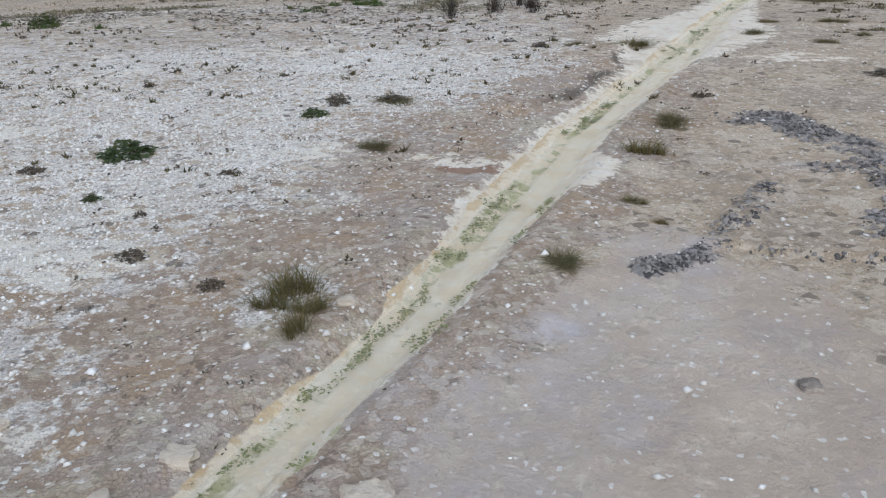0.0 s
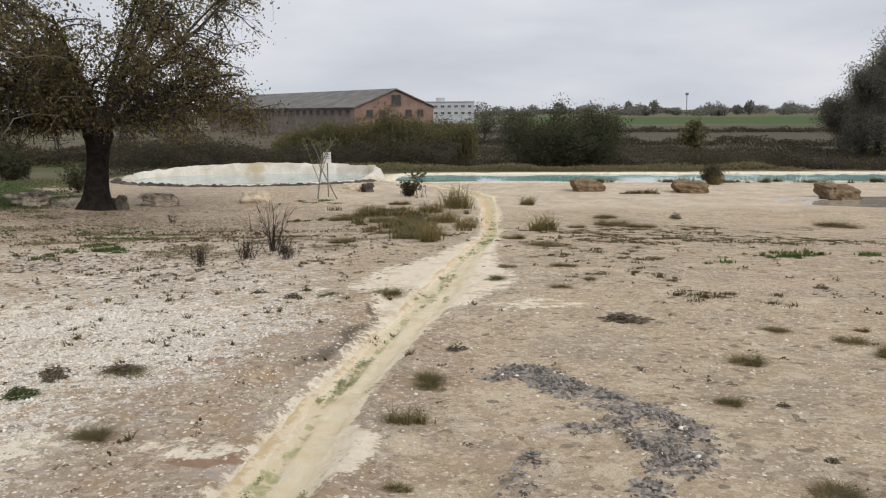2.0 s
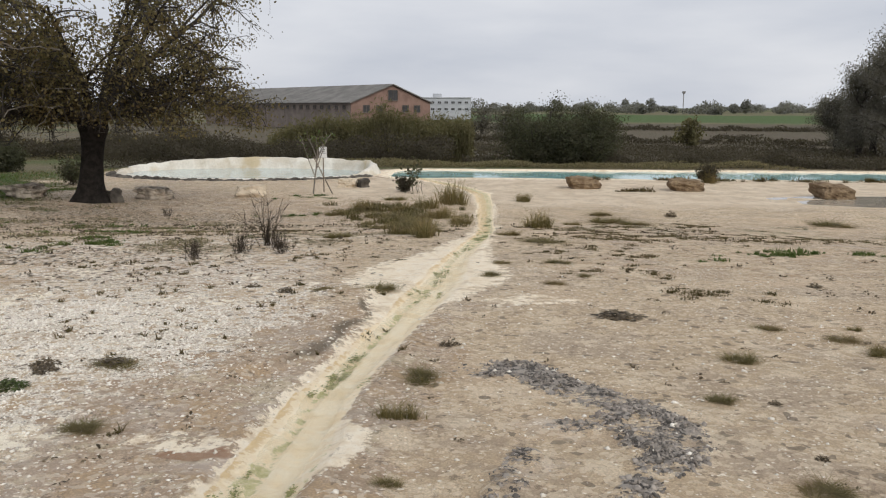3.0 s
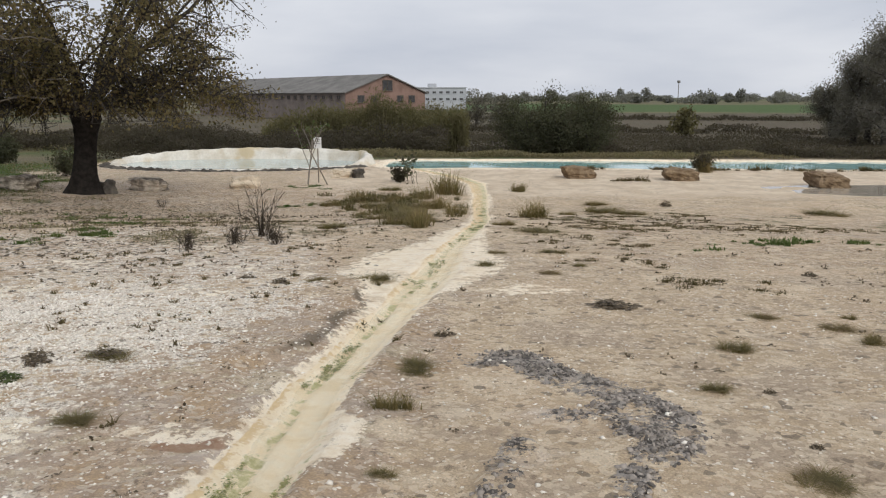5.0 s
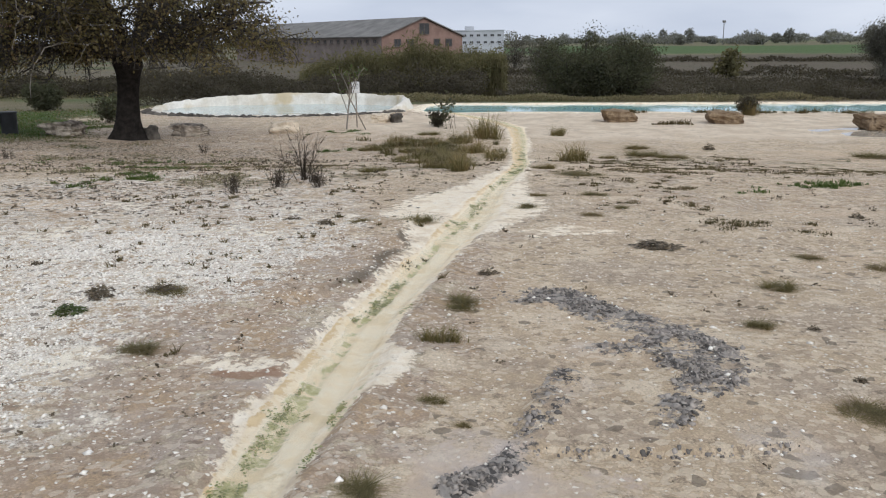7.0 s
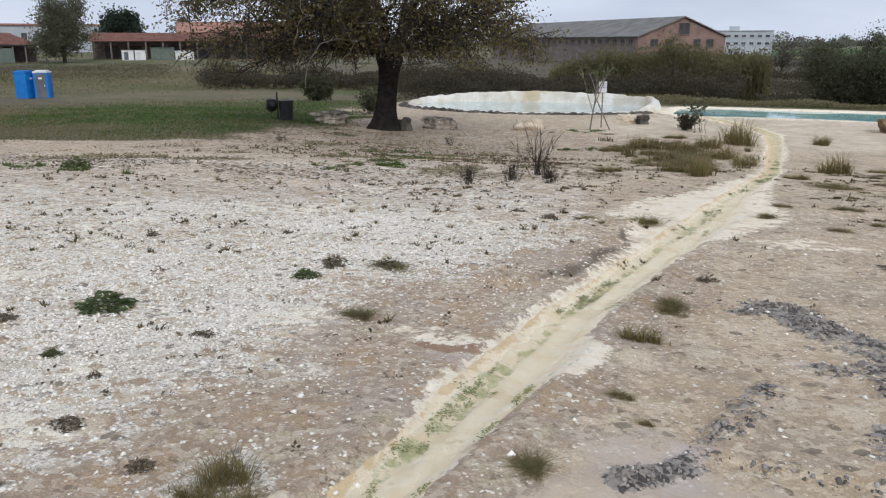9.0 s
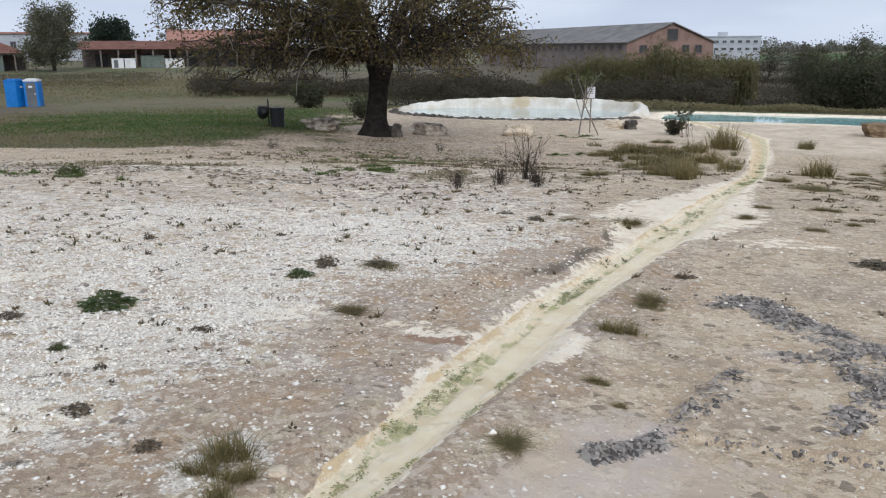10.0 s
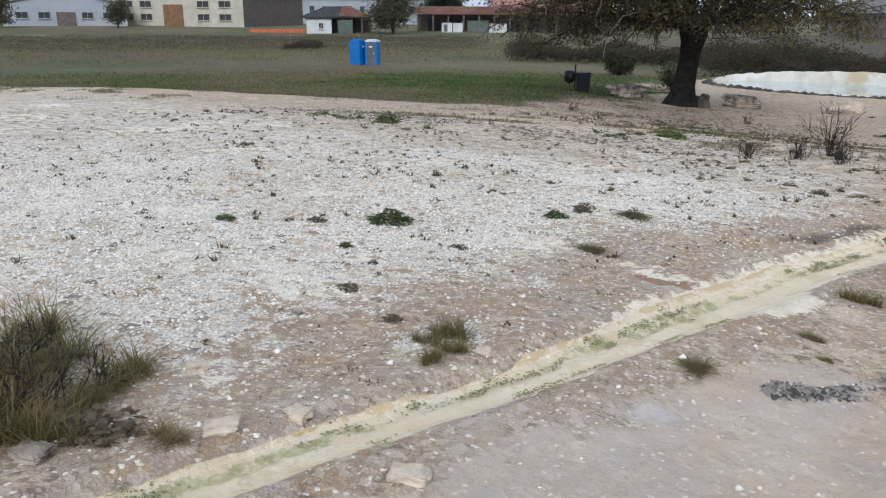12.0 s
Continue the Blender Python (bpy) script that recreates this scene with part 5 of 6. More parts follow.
def long_porch():
    x, y = at_az(37.0, 178)
    root = thing("farm_building", pose(x, y, gz1(x, y), 0, 0, 37), "long low farm building with a red tiled porch roof", "building")
    ln = 42.0
    bm = bmesh.new()
    vs = [bm.verts.new(p) for p in ((-ln / 2, -4, 3.6), (ln / 2, -4, 3.6), (ln / 2, 2, 5.3), (-ln / 2, 2, 5.3))]
    bm.faces.new(vs)
    bmesh.ops.solidify(bm, geom=bm.faces[:], thickness=0.22)
    part("porch_roof", bm, M["roof_tile"], root)
    # dark board colour here carries the shade inside the porch
    part("wall", box(bmesh.new(), 0, 1.5, 1.7, ln - 1, 0.4, 5.2), M["board"], root)
    for k in range(13):
        part("post", box(bmesh.new(), -ln / 2 + 1 + 3.3 * k, -3.6, 1.4, 0.3, 0.3, 4.2), M["board"], root)
    # dark slabs on the wall, the openings' inner shade as colour
    for k in range(9):
        part("opening", box(bmesh.new(), -ln / 2 + 4 + 4.4 * k, 1.22, 1.3, 2.6, 0.2, 2.8), M["dark_opening"], root)
    back = gable_house("farmhouse", pose(*at_az(34.2, 190), -2.0, 0, 0, 34.2 + 90), 11, 26, 5.4, 2.2, M["brick"], M["brick"], M["roof_tile"],
                       "red farmhouse with tiled roof behind the porch", 0.4)
    back.matrix_basis = back.matrix_basis @ Matrix.Translation((0, -13, 0))
    cx, cy = at_az(41.1, 172)
    for s, wdt in ((-1.15, 2.2), (1.15, 2.0)):
        c = thing("site_container", pose(cx, cy, gz1(cx, cy), 0, 0, 41.1) @ Matrix.Translation((s, 0, 0)), "small white site container beside the farm building", "container", "site containers")
        part("body", box(bmesh.new(), 0, 0, 0.85, wdt, 2.2, 1.9, 0.04), M["white_plastic"], c)
        part("roof", box(bmesh.new(), 0, 0, 1.84, wdt + 0.1, 2.3, 0.10, 0.02), M["white_wall"], c)
        part("door", box(bmesh.new(), -0.3, -1.12, 0.85, 0.8, 0.05, 1.5, 0.01), M["grey_plastic"] if s < 0 else M["white_wall"], c)
    for az, wd, ht, mt, lb in ((39.3, 4.4, 2.3, "green_sheet", "dark green metal skip beside the farm building"), (37.9, 3.6, 1.7, "white_wall", "low whitish site box beside the farm building")):
        px, py = at_az(az, 171)
        c = thing("skip", pose(px, py, gz1(px, py), 0, 0, az), lb, "container", "site containers")
        part("body", box(bmesh.new(), 0, 0, ht / 2, wd, 2.2, ht, 0.05), M[mt], c)
        part("rim", box(bmesh.new(), 0, 0, ht + 0.05, wd + 0.2, 2.4, 0.14, 0.03), M[mt], c)
        for k in (-1, 0, 1):
            part("rib", box(bmesh.new(), k * wd * 0.3, -1.13, ht / 2, 0.12, 0.08, ht * 0.9), M[mt], c)
    wx, wy = at_az(47.5, 262)
    hall = thing("long_white_building", pose(wx, wy, gz1(wx, wy), 0, 0, 47.5), "long white two-storey building with a low red-brown roof", "building")
    part("wall", box(bmesh.new(), 0, 0, 3.2, 58, 9, 8.6), M["hazed_wall"], hall)
    part("roof", box(bmesh.new(), 0, 0, 7.75, 59, 10, 0.5, 0.05), M["roof_tile"], hall)
    part("parapet", box(bmesh.new(), -12, 0.5, 8.8, 5, 6, 1.6), M["hazed_wall"], hall)
    part("parapet", box(bmesh.new(), 7, 0.5, 8.8, 6, 6, 1.6), M["hazed_wall"], hall)
    for k in range(15):
        window(hall, -27 + 3.9 * k, -4.54, 4.3, 1.5, 2.4, frame_mat="hazed_wall")
    bx, by = at_az(-0.1, 360)
    blk = thing("apartment_block", pose(bx, by, -4, 0, 0, 0), "flat-roofed block in the distance, pale from haze put into its colour", "building")
    part("wall", box(bmesh.new(), 0, 0, 4.6, 22, 12, 9.6), M["hazed_wall"], blk)
    part("roof", box(bmesh.new(), 0, 0, 9.6, 22.6, 12.6, 0.4), M["hazed_wall"], blk)
    part("stair_tower", box(bmesh.new(), -4, 0, 10.6, 4, 4, 1.6), M["hazed_wall"], blk)
    for k in range(7):
        for s in range(2):
            window(blk, -9 + 3 * k, -6.04, 4.6 + 2.9 * s, 1.6, 1.0, frame_mat="hazed_wall")


long_porch()


def barrier():
    x0, y0 = at_az(55.2, 168)
    x1, y1 = at_az(51.4, 166)
    root = thing("barrier_fence", Matrix.Identity(4), "low orange plastic site netting on thin posts", "fence")
    a, b = np.array((x0, y0)), np.array((x1, y1))
    turn = math.atan2(*(b - a)[::-1])
    mid = (a + b) / 2
    z = gz1(*mid)
    part("net", box(bmesh.new(), mid[0], mid[1], z + 0.45, float(np.linalg.norm(b - a)), 0.06, 0.7, 0, turn), M["orange_net"], root)
    for t in np.linspace(0.02, 0.98, 7):
        p = a + (b - a) * t
        part("post", box(bmesh.new(), p[0], p[1] - 0.1, gz1(*p) + 0.6, 0.10, 0.10, 1.4), M["post_wood"], root)
    fence = thing("wire_fence", Matrix.Identity(4), "thin wire fence on grey posts across the field", "fence")
    last = None
    for az in np.arange(24, 66, 1.5):
        px, py = at_az(az, 112)
        z = gz1(px, py)
        part("post", box(bmesh.new(), px, py, z + 0.7, 0.09, 0.09, 1.6), M["post_wood"], fence)
        if last is not None:
            for hh in (0.5, 1.0, 1.35):
                v, f = tube_data([(*last[:2], last[2] + hh), (px, py, z + hh)], [0.012, 0.012], 4)
                new("wire", mesh_of("wire", v, f, M["grey_plastic"])).parent = fence
        last = (px, py, z)


barrier()


# ---- trees and thickets in the distance ----
def field_tree(name, x, y, height, width, leaf_mat, label, seed, low=0.25, n=2600, leaf=0.5, gaps=0.5, z=None):
    """A tree far off: trunk, limbs and a crown of many leaf sprays with an uneven outline."""
    g = np.random.default_rng(seed)
    z0 = gz1(x, y) if z is None else z
    root = thing(name, pose(x, y, z0), label, "tree")
    trunk = limb_path(g, (0, 0, -0.2), 1.0, radians(88), height * 0.8, 0.05, 8, 0.04)
    wood = [tube_data(trunk, np.linspace(height * 0.028, height * 0.006, 9), 7)]
    new("trunk", mesh_of("trunk", *wood[0], M["limb"], True)).parent = root
    limbs, pts = [], []
    for k in range(26):
        f = g.uniform(0.15, 0.95)
        p = trunk[int(f * 8)]
        reach = width * 0.5 * (1.05 - 0.75 * abs(f - 0.40)) * g.uniform(0.6, 1.05)
        path = limb_path(g, p, g.uniform(0, 6.28), g.uniform(0.35, 1.0), reach, g.uniform(-0.1, 0.4), 6, 0.1)
        limbs.append(tube_data(path, np.linspace(height * 0.008, 0.02, 7), 4))
        m = n // 26
        at = path[g.integers(2, 7, m)] + g.normal(0, width * 0.075, (m, 3))
        pts.append(at)
    new("branchwork", mesh_of("branchwork", *join(limbs), M["limb"], True)).parent = root
    pts = np.concatenate(pts)
    pts = pts[(pts[:, 2] > height * low * g.uniform(0.6, 1.4, len(pts))) & (pts[:, 2] < height)]
    new("crown", mesh_of("crown", *leaf_data(pts, leaf, g), leaf_mat)).parent = root


field_tree("tree", *at_az(45.3, 162), 12.8, 13.0, M["farm_leaf"], "round grey-green tree by the farm track", 31, 0.06, 17000, 0.36)
field_tree("pine_tree", *at_az(41.7, 205), 11.8, 11, M["pine_leaf"], "dense dark round-headed pine behind the farm roof", 32, 0.3, 11000, 0.6)
field_tree("tree", *at_az(37.9, 235), 12.5, 8, M["hazed_leaf"], "thin autumn tree behind the farm buildings", 33, 0.3, 1500, 0.6)
field_tree("tree", *at_az(70.6, 190), 9.0, 9, M["farm_leaf"], "round grey tree at the field's far edge", 35, 0.1, 5000, 0.45)
field_tree("tree", *at_az(63.6, 192), 7.5, 6, M["farm_leaf"], "small grey tree beside the warehouse", 36, 0.1, 3500, 0.4)
field_tree("tree", *at_az(53.5, 240), 10.0, 12, M["hazed_leaf"], "broad grey tree beyond the warehouse", 34, 0.2, 1800, 0.7)
for k_, (a_, r_, h_, w_) in enumerate(((-27.6, 96, 13.0, 7), (-29.4, 92, 16.5, 8.5), (-32.0, 95, 18.5, 10), (-34.6, 98, 17.5, 10), (-26.2, 108, 8.0, 7), (-30.8, 104, 17, 9), (-28.4, 102, 14.5, 8))):
    field_tree("poplar", *at_az(a_, r_), h_, w_, M["hazed_poplar_leaf"], "tall half-bare grey-brown tree at the field's edge", 40 + k_, 0.05, 20000, 0.17)
for k_, (a_, r_, h_, w_) in enumerate(((-17.0, 105, 4.6, 4.0), (-2.6, 150, 6.2, 9), (-4.4, 140, 6.4, 8))):
    field_tree("shrub_tree", *at_az(a_, r_), h_, w_, M["reed"] if k_ == 0 else M["hazed_leaf"], "thin pale shrub in the brown scrub", 50 + k_, 0.1, 1200, 0.4)
for k_, (a_, r_, h_, w_) in enumerate(((-5.4, 61, 5.0, 5.0), (-7.4, 60, 5.9, 5.6), (-9.5, 60.5, 5.5, 5.6), (-11.4, 61, 4.8, 4.8), (-8.6, 58.5, 4.4, 4.8), (-6.4, 58.5, 4.2, 4.4), (-10.6, 58.8, 4.2, 4.6))):
    field_tree("bush", *at_az(a_, r_), h_, w_, M["fig_leaf"], "dense dark green bush on the far bank of the pool", 60 + k_, 0.02, 8000, 0.13)


def thicket(name, label, material, az0, az1, r0, r1, count, height, leaf, seed, lumps=0.6):
    """Tangled undergrowth over a stretch of bank: many small leaves in lumps of uneven height."""
    g = np.random.default_rng(seed)
    az, r = np.radians(g.uniform(az0, az1, count)), np.sqrt(g.uniform(r0 * r0, r1 * r1, count))
    x, y = -r * np.sin(az), r * np.cos(az)
    u = (r - r0) / (r1 - r0)
    ends = (np.degrees(az) - az0) / (az1 - az0)
    keep = (pool_edge(x, y) > 1.5) & (basin_edge(x, y) > 1.2) & (g.random(count) < sstep(0, 0.3, u) * sstep(1, 0.7, u) * sstep(0, 0.06, ends) * sstep(1, 0.94, ends))
    x, y = x[keep], y[keep]
    top = height * np.clip(0.75 + lumps * 2.4 * fbm(x, y, 0.25, 3), 0.12, 2.0)
    z = gz(x, y) + top * np.sqrt(g.random(len(x)))
    v, f = leaf_data(np.stack([x, y, z], -1), leaf, g)
    tagged(new(name, mesh_of(name, v, f, material)), label, "undergrowth", kind="stuff")


thicket("bramble_thicket", "dark brown tangled bramble undergrowth behind the pools", M["bramble"], -1, 24, 57, 70, 95000, 2.3, 0.15, 70, 0.9)
thicket("bramble_thicket", "dark brown tangled bramble undergrowth behind the pools", M["bramble"], -34, -1, 58, 66, 60000, 1.0, 0.15, 71, 1.0)
thicket("bramble_hedge", "dark hedge of brambles across the field", M["bramble"], 15, 37.5, 78, 92, 60000, 1.7, 0.22, 72, 0.9)
thicket("brown_scrub", "dull brown scrub on the plain", M["bramble"], -34, 16, 68, 120, 90000, 0.7, 0.20, 73, 1.2)
thicket("bramble_hedge", "low dark hedge across the brown plain", M["bramble"], -34, 4, 128, 134, 16000, 1.2, 0.35, 76, 0.8)
thicket("bramble_hedge", "low dark hedge across the brown plain", M["bramble"], -30, 0, 205, 215, 12000, 1.1, 0.5, 77, 1.0)
thicket("bank_grass", "dull green rank grass on the far bank", M["dry_grass"], -34, 10, 52.6, 57.5, 40000, 0.45, 0.11, 74, 0.8)
thicket("field_weeds", "low dry weeds in the field", M["dry_grass"], 18, 88, 70, 125, 60000, 0.5, 0.16, 75, 1.0)

thicket("brown_scrub", "rough brown weeds and low bushes across the field", M["dry_scrub"], 38, 78, 92, 150, 70000, 0.45, 0.17, 78, 1.3)
thicket("bramble_hedge", "low dark bush patch in the field", M["bramble"], 50.2, 53.0, 99, 107, 7000, 1.0, 0.18, 79, 0.8)


def reed_bed():
    g = np.random.default_rng(81)
    n = 16000
    az, r = np.radians(g.uniform(-1.9, 12.5, n)), g.uniform(66, 73, n)
    x, y = -r * np.sin(az), r * np.cos(az)
    top = 4.3 * np.clip(0.85 + 1.5 * fbm(x, y, 0.22, 3) - 0.25 * sstep(8, 12.5, np.degrees(az)), 0.3, 1.3) * g.uniform(0.7, 1.05, n)
    base = np.stack([x, y, gz(x, y)], -1)
    v1, f1 = blade_data(base, top, 0.03, 0.16, g)
    pick = g.integers(0, n, 40000)
    h = top[pick] * g.uniform(0.3, 1.0, 40000)
    p = base[pick] + np.stack([g.normal(0, 0.15, 40000), g.normal(0, 0.15, 40000), h], -1)
    v2, f2 = leaf_data(p, 0.42, g)
    v2 = v2.reshape(-1, 4, 3)
    mid = (v2[:, 0] + v2[:, 2])[:, None] / 2
    v2[:, [1, 3]] = mid + (v2[:, [1, 3]] - mid) * 0.35
    v, f = join([(v1, f1), (v2.reshape(-1, 3), f2)])
    tagged(new("reed_bed", mesh_of("reed_bed", v, f, M["reed"])), "tall yellow-green reeds growing behind the pools", "reeds", kind="stuff")


reed_bed()


def far_woods():
    g = np.random.default_rng(85)
    pts = []
    for k in range(460):
        az = g.uniform(-40, 80)
        r = g.uniform(650, 1500)
        x, y = at_az(az, r)
        h, w = g.uniform(4, 9) + 6 * (g.random() < 0.25), g.uniform(8, 26)
        m = 420
        q = g.normal(size=(m, 3))
        q /= np.linalg.norm(q, axis=1, keepdims=True)
        q *= g.uniform(0.1, 1.0, (m, 1)) ** 0.5
        pts.append(np.stack([x + q[:, 0] * w / 2, y + q[:, 1] * w / 2, -4 + h * 0.52 * (1 + q[:, 2])], -1))
    v, f = leaf_data(np.concatenate(pts), 1.9, g)
    tagged(new("far_woods", mesh_of("far_woods", v, f, M["thick_haze_leaf"])), "line of trees along the horizon, mist put into their pale grey colour", "woods", kind="stuff")


far_woods()

mast = thing("radio_mast", pose(*at_az(-16.6, 700), -4.1), "thin lattice mast far away", "mast")
part("pole", box(bmesh.new(), 0, 0, 9, 0.5, 0.5, 20), M["roof_sheet"], mast)
part("head", box(bmesh.new(), 0, 0, 18, 2.2, 2.2, 2.0, 0.2), M["roof_sheet"], mast)


# ---- tufts, weeds and shrubs on the bare ground ----
def tuft_mesh(name, n, height, width, lean, material, seed, spread=0.42):
    """A tuft one metre across and one metre high, to be scaled."""
    g = np.random.default_rng(seed)
    k = g.integers(5, 9)
    cr, ca = spread * np.sqrt(g.uniform(0.0, 0.75, k)), g.uniform(0, 6.283, k)
    own = g.integers(0, k, n)
    high = g.uniform(0.45, 1.0, k)
    th, rad = g.uniform(0, 6.283, n), np.abs(g.normal(0, 0.30, n)) * spread
    bx, by = (cr * np.cos(ca))[own] + rad * np.cos(th), (cr * np.sin(ca))[own] + rad * np.sin(th)
    base = np.stack([bx, by, np.full(n, -0.06)], -1)
    hgt = height * high[own] * np.clip(1.05 - 0.9 * rad / spread, 0.25, 1) * g.uniform(0.4, 1.2, n)
    v, f = blade_data(base, np.maximum(hgt, 0.10), width, lean, g)
    return mesh_of(name, v, f, material)


TUFT = {
    "short": [tuft_mesh("short_tuft", 1100, 0.8, 0.006, 0.95, M["tuft_grass"], 100 + k) for k in range(4)],
    "rush": [tuft_mesh("rush_tuft", 520, 1.0, 0.006, 0.75, M["rush"], 110 + k, 0.38) for k in range(3)],
}


def weed_mesh(name, n, material, seed, leaf):
    g = np.random.default_rng(seed)
    rad, th = 0.45 * np.sqrt(g.random(n)), g.uniform(0, 6.283, n)
    p = np.stack([rad * np.cos(th), rad * np.sin(th), 0.05 + 0.85 * g.random(n) * (1.1 - rad / 0.5)], -1)
    v, f = leaf_data(p, leaf, g, 0.4)
    return mesh_of(name, v, f, material)


WEED = [weed_mesh("leafy_weed", 260, M["weed_leaf"], 130 + k, 0.16) for k in range(2)]
DEBRIS = [weed_mesh("dry_clump", 200, M["litter"], 140 + k, 0.17) for k in range(3)]


def plant(name, mesh, x, y, w, h, turn, label, category, group):
    ob = new(name, mesh)
    ob.matrix_basis = pose(x, y, gz1(x, y) - 0.004, 0, 0, turn) @ Matrix.Diagonal((w, w, h, 1))
    return tagged(ob, label, category, group)


def plant_row(rows, kind, label, category, group, name, grow=1.0, tall=1.0, deep=0.75):
    g = np.random.default_rng(len(rows) * 7 + len(label))
    for i, (x, y, w, h) in enumerate(rows):
        ob = plant(name, kind[i % len(kind)], x, y, w * grow, max(h * tall, 0.035), 0, label, category, group)
        ob.matrix_basis = ob.matrix_basis @ Matrix.Diagonal((1, deep * g.uniform(0.8, 1.3), 1, 1)) @ Matrix.Rotation(g.uniform(0, 6.28), 4, "Z")


plant_row([(-0.78, 9.3, 0.52, 0.12), (-1.43, 9.1, 0.27, 0.05), (-2.45, 5.6, 0.30, 0.06), (-2.15, 4.35, 0.28, 0.05), (-0.18, 5.52, 0.36, 0.09),
           (-0.28, 3.64, 0.14, 0.05), (2.43, 6.17, 0.26, 0.09), (1.84, 5.0, 0.2, 0.06), (3.66, 6.35, 0.24, 0.11), (3.62, 6.87, 0.29, 0.06),
           (3.97, 7.35, 0.14, 0.06), (3.17, 7.41, 0.3, 0.05), (0.64, 10.66, 0.33, 0.06), (0.9, 12.15, 0.3, 0.06), (1.43, 9.92, 0.29, 0.05),
           (1.92, 10.66, 0.24, 0.06), (1.83, 12.15, 0.45, 0.06), (-0.12, 3.34, 0.08, 0.04), (1.85, 3.55, 0.30, 0.03), (-0.55, 2.65, 0.24, 0.02)],
          TUFT["short"], "low tuft of olive and straw-coloured grass on bare soil", "grass tuft", "low grass tufts", "grass_tuft", 1.1, 1.2)
plant_row([(1.42, 17.52, 0.5, 0.2), (4.05, 24.72, 0.5, 0.2), (5.45, 25.87, 1.15, 0.3), (5.74, 28.77, 0.85, 0.24), (6.18, 25.02, 0.93, 0.22), (12.87, 25.88, 1.25, 0.24),
           (-2.37, 27.73, 1.1, 0.34), (-1.67, 29.69, 1.4, 0.45), (-2.2, 16.13, 0.6, 0.19), (-3.97, 28.47, 0.9, 0.33), (-0.93, 17.51, 0.6, 0.28), (-2.38, 23.84, 0.6, 0.24),
           (1.92, 15.41, 0.85, 0.12), (-2.13, 33.66, 1.1, 0.26), (-1.3, 25.0, 1.3, 0.35), (-0.8, 22.0, 1.0, 0.36), (-1.6, 21.0, 0.9, 0.28), (-0.4, 19.3, 0.7, 0.3), (-1.1, 27.5, 1.3, 0.4)],
          TUFT["short"], "dull olive clump of grass on pale ground", "grass tuft", "grass clumps near the runnel", "grass_tuft", 1.15, 1.1)
plant_row([(2.64, 22.59, 1.2, 0.68), (3.37, 33.06, 0.9, 0.6), (0.27, 31.9, 1.5, 1.25), (-0.39, 16.3, 0.75, 0.58), (-0.37, 27.6, 1.3, 0.65), (-3.24, 30.34, 0.95, 0.55),
           (-0.28, 4.64, 0.30, 0.15), (-1.53, 2.09, 0.30, 0.17), (-1.41, 1.75, 0.16, 0.12), (-1.62, 1.96, 0.22, 0.10), (-1.45, 1.93, 0.20, 0.12), (14.3, 42.6, 1.2, 1.0), (0.5, 24.5, 0.9, 0.5), (-0.7, 30.5, 1.2, 0.7)],
          TUFT["rush"], "upright tuft of dull green and dry rushes", "rush tuft", "rush tufts", "rush_tuft", 1.15, 1.15)
def tuft_cluster(name, rows, material, label, seed, size=0.10, high=0.05, thick=26.0, blades=34, gap=0.03):
    """Loose patches of many little tufts, thinning out to their edges, too many to count."""
    g = np.random.default_rng(seed)
    bases, hs = [], []
    for x, y, w, d in rows:
        n = int(4 + thick * w)
        px, py = x + g.normal(0, w * 0.5, n), y + g.normal(0, d * 0.8, n)
        keep = fbm(px, py, 1.6, 3) > gap
        for qx, qy in zip(px[keep], py[keep]):
            s = size * g.uniform(0.4, 1.6) * (0.6 + 0.05 * qy)
            bx, by = qx + g.normal(0, s * 0.42, blades), qy + g.normal(0, s * 0.42, blades)
            bases.append(np.stack([bx, by], -1))
            hs.append(high * g.uniform(0.3, 1.9) * g.uniform(0.4, 1.2, blades))
    xy, h = np.concatenate(bases), np.concatenate(hs)
    base = np.stack([xy[:, 0], xy[:, 1], gz(xy[:, 0], xy[:, 1]) - 0.006], -1)
    v, f = blade_data(base, h, 0.0045 + 0.0004 * np.abs(xy[:, 1]), 1.1, g)
    tagged(new(name, mesh_of(name, v, f, material)), label, "grass", kind="stuff")


tuft_cluster("green_tufts", [(4.8, 12.86, 0.7, 0.3), (5.6, 13.5, 1.2, 0.35), (6.6, 13.7, 1.4, 0.35), (-6.79, 13.68, 1.3, 0.4), (-7.25, 15.93, 0.6, 0.4), (-6.53, 14.39, 0.9, 0.4),
              (-11.36, 10.41, 1.6, 0.4), (-12.97, 8.09, 1.2, 0.4), (-10.54, 10.45, 0.8, 0.4), (-5.73, 34.99, 1.6, 0.6), (-5.52, 28.57, 1.4, 0.4), (-9.5, 22, 2.5, 0.6), (-7.5, 19, 2.0, 0.6)],
             M["green_grass"], "loose patches of short green grass on bare ground", 301, 0.09, 0.05, 30)
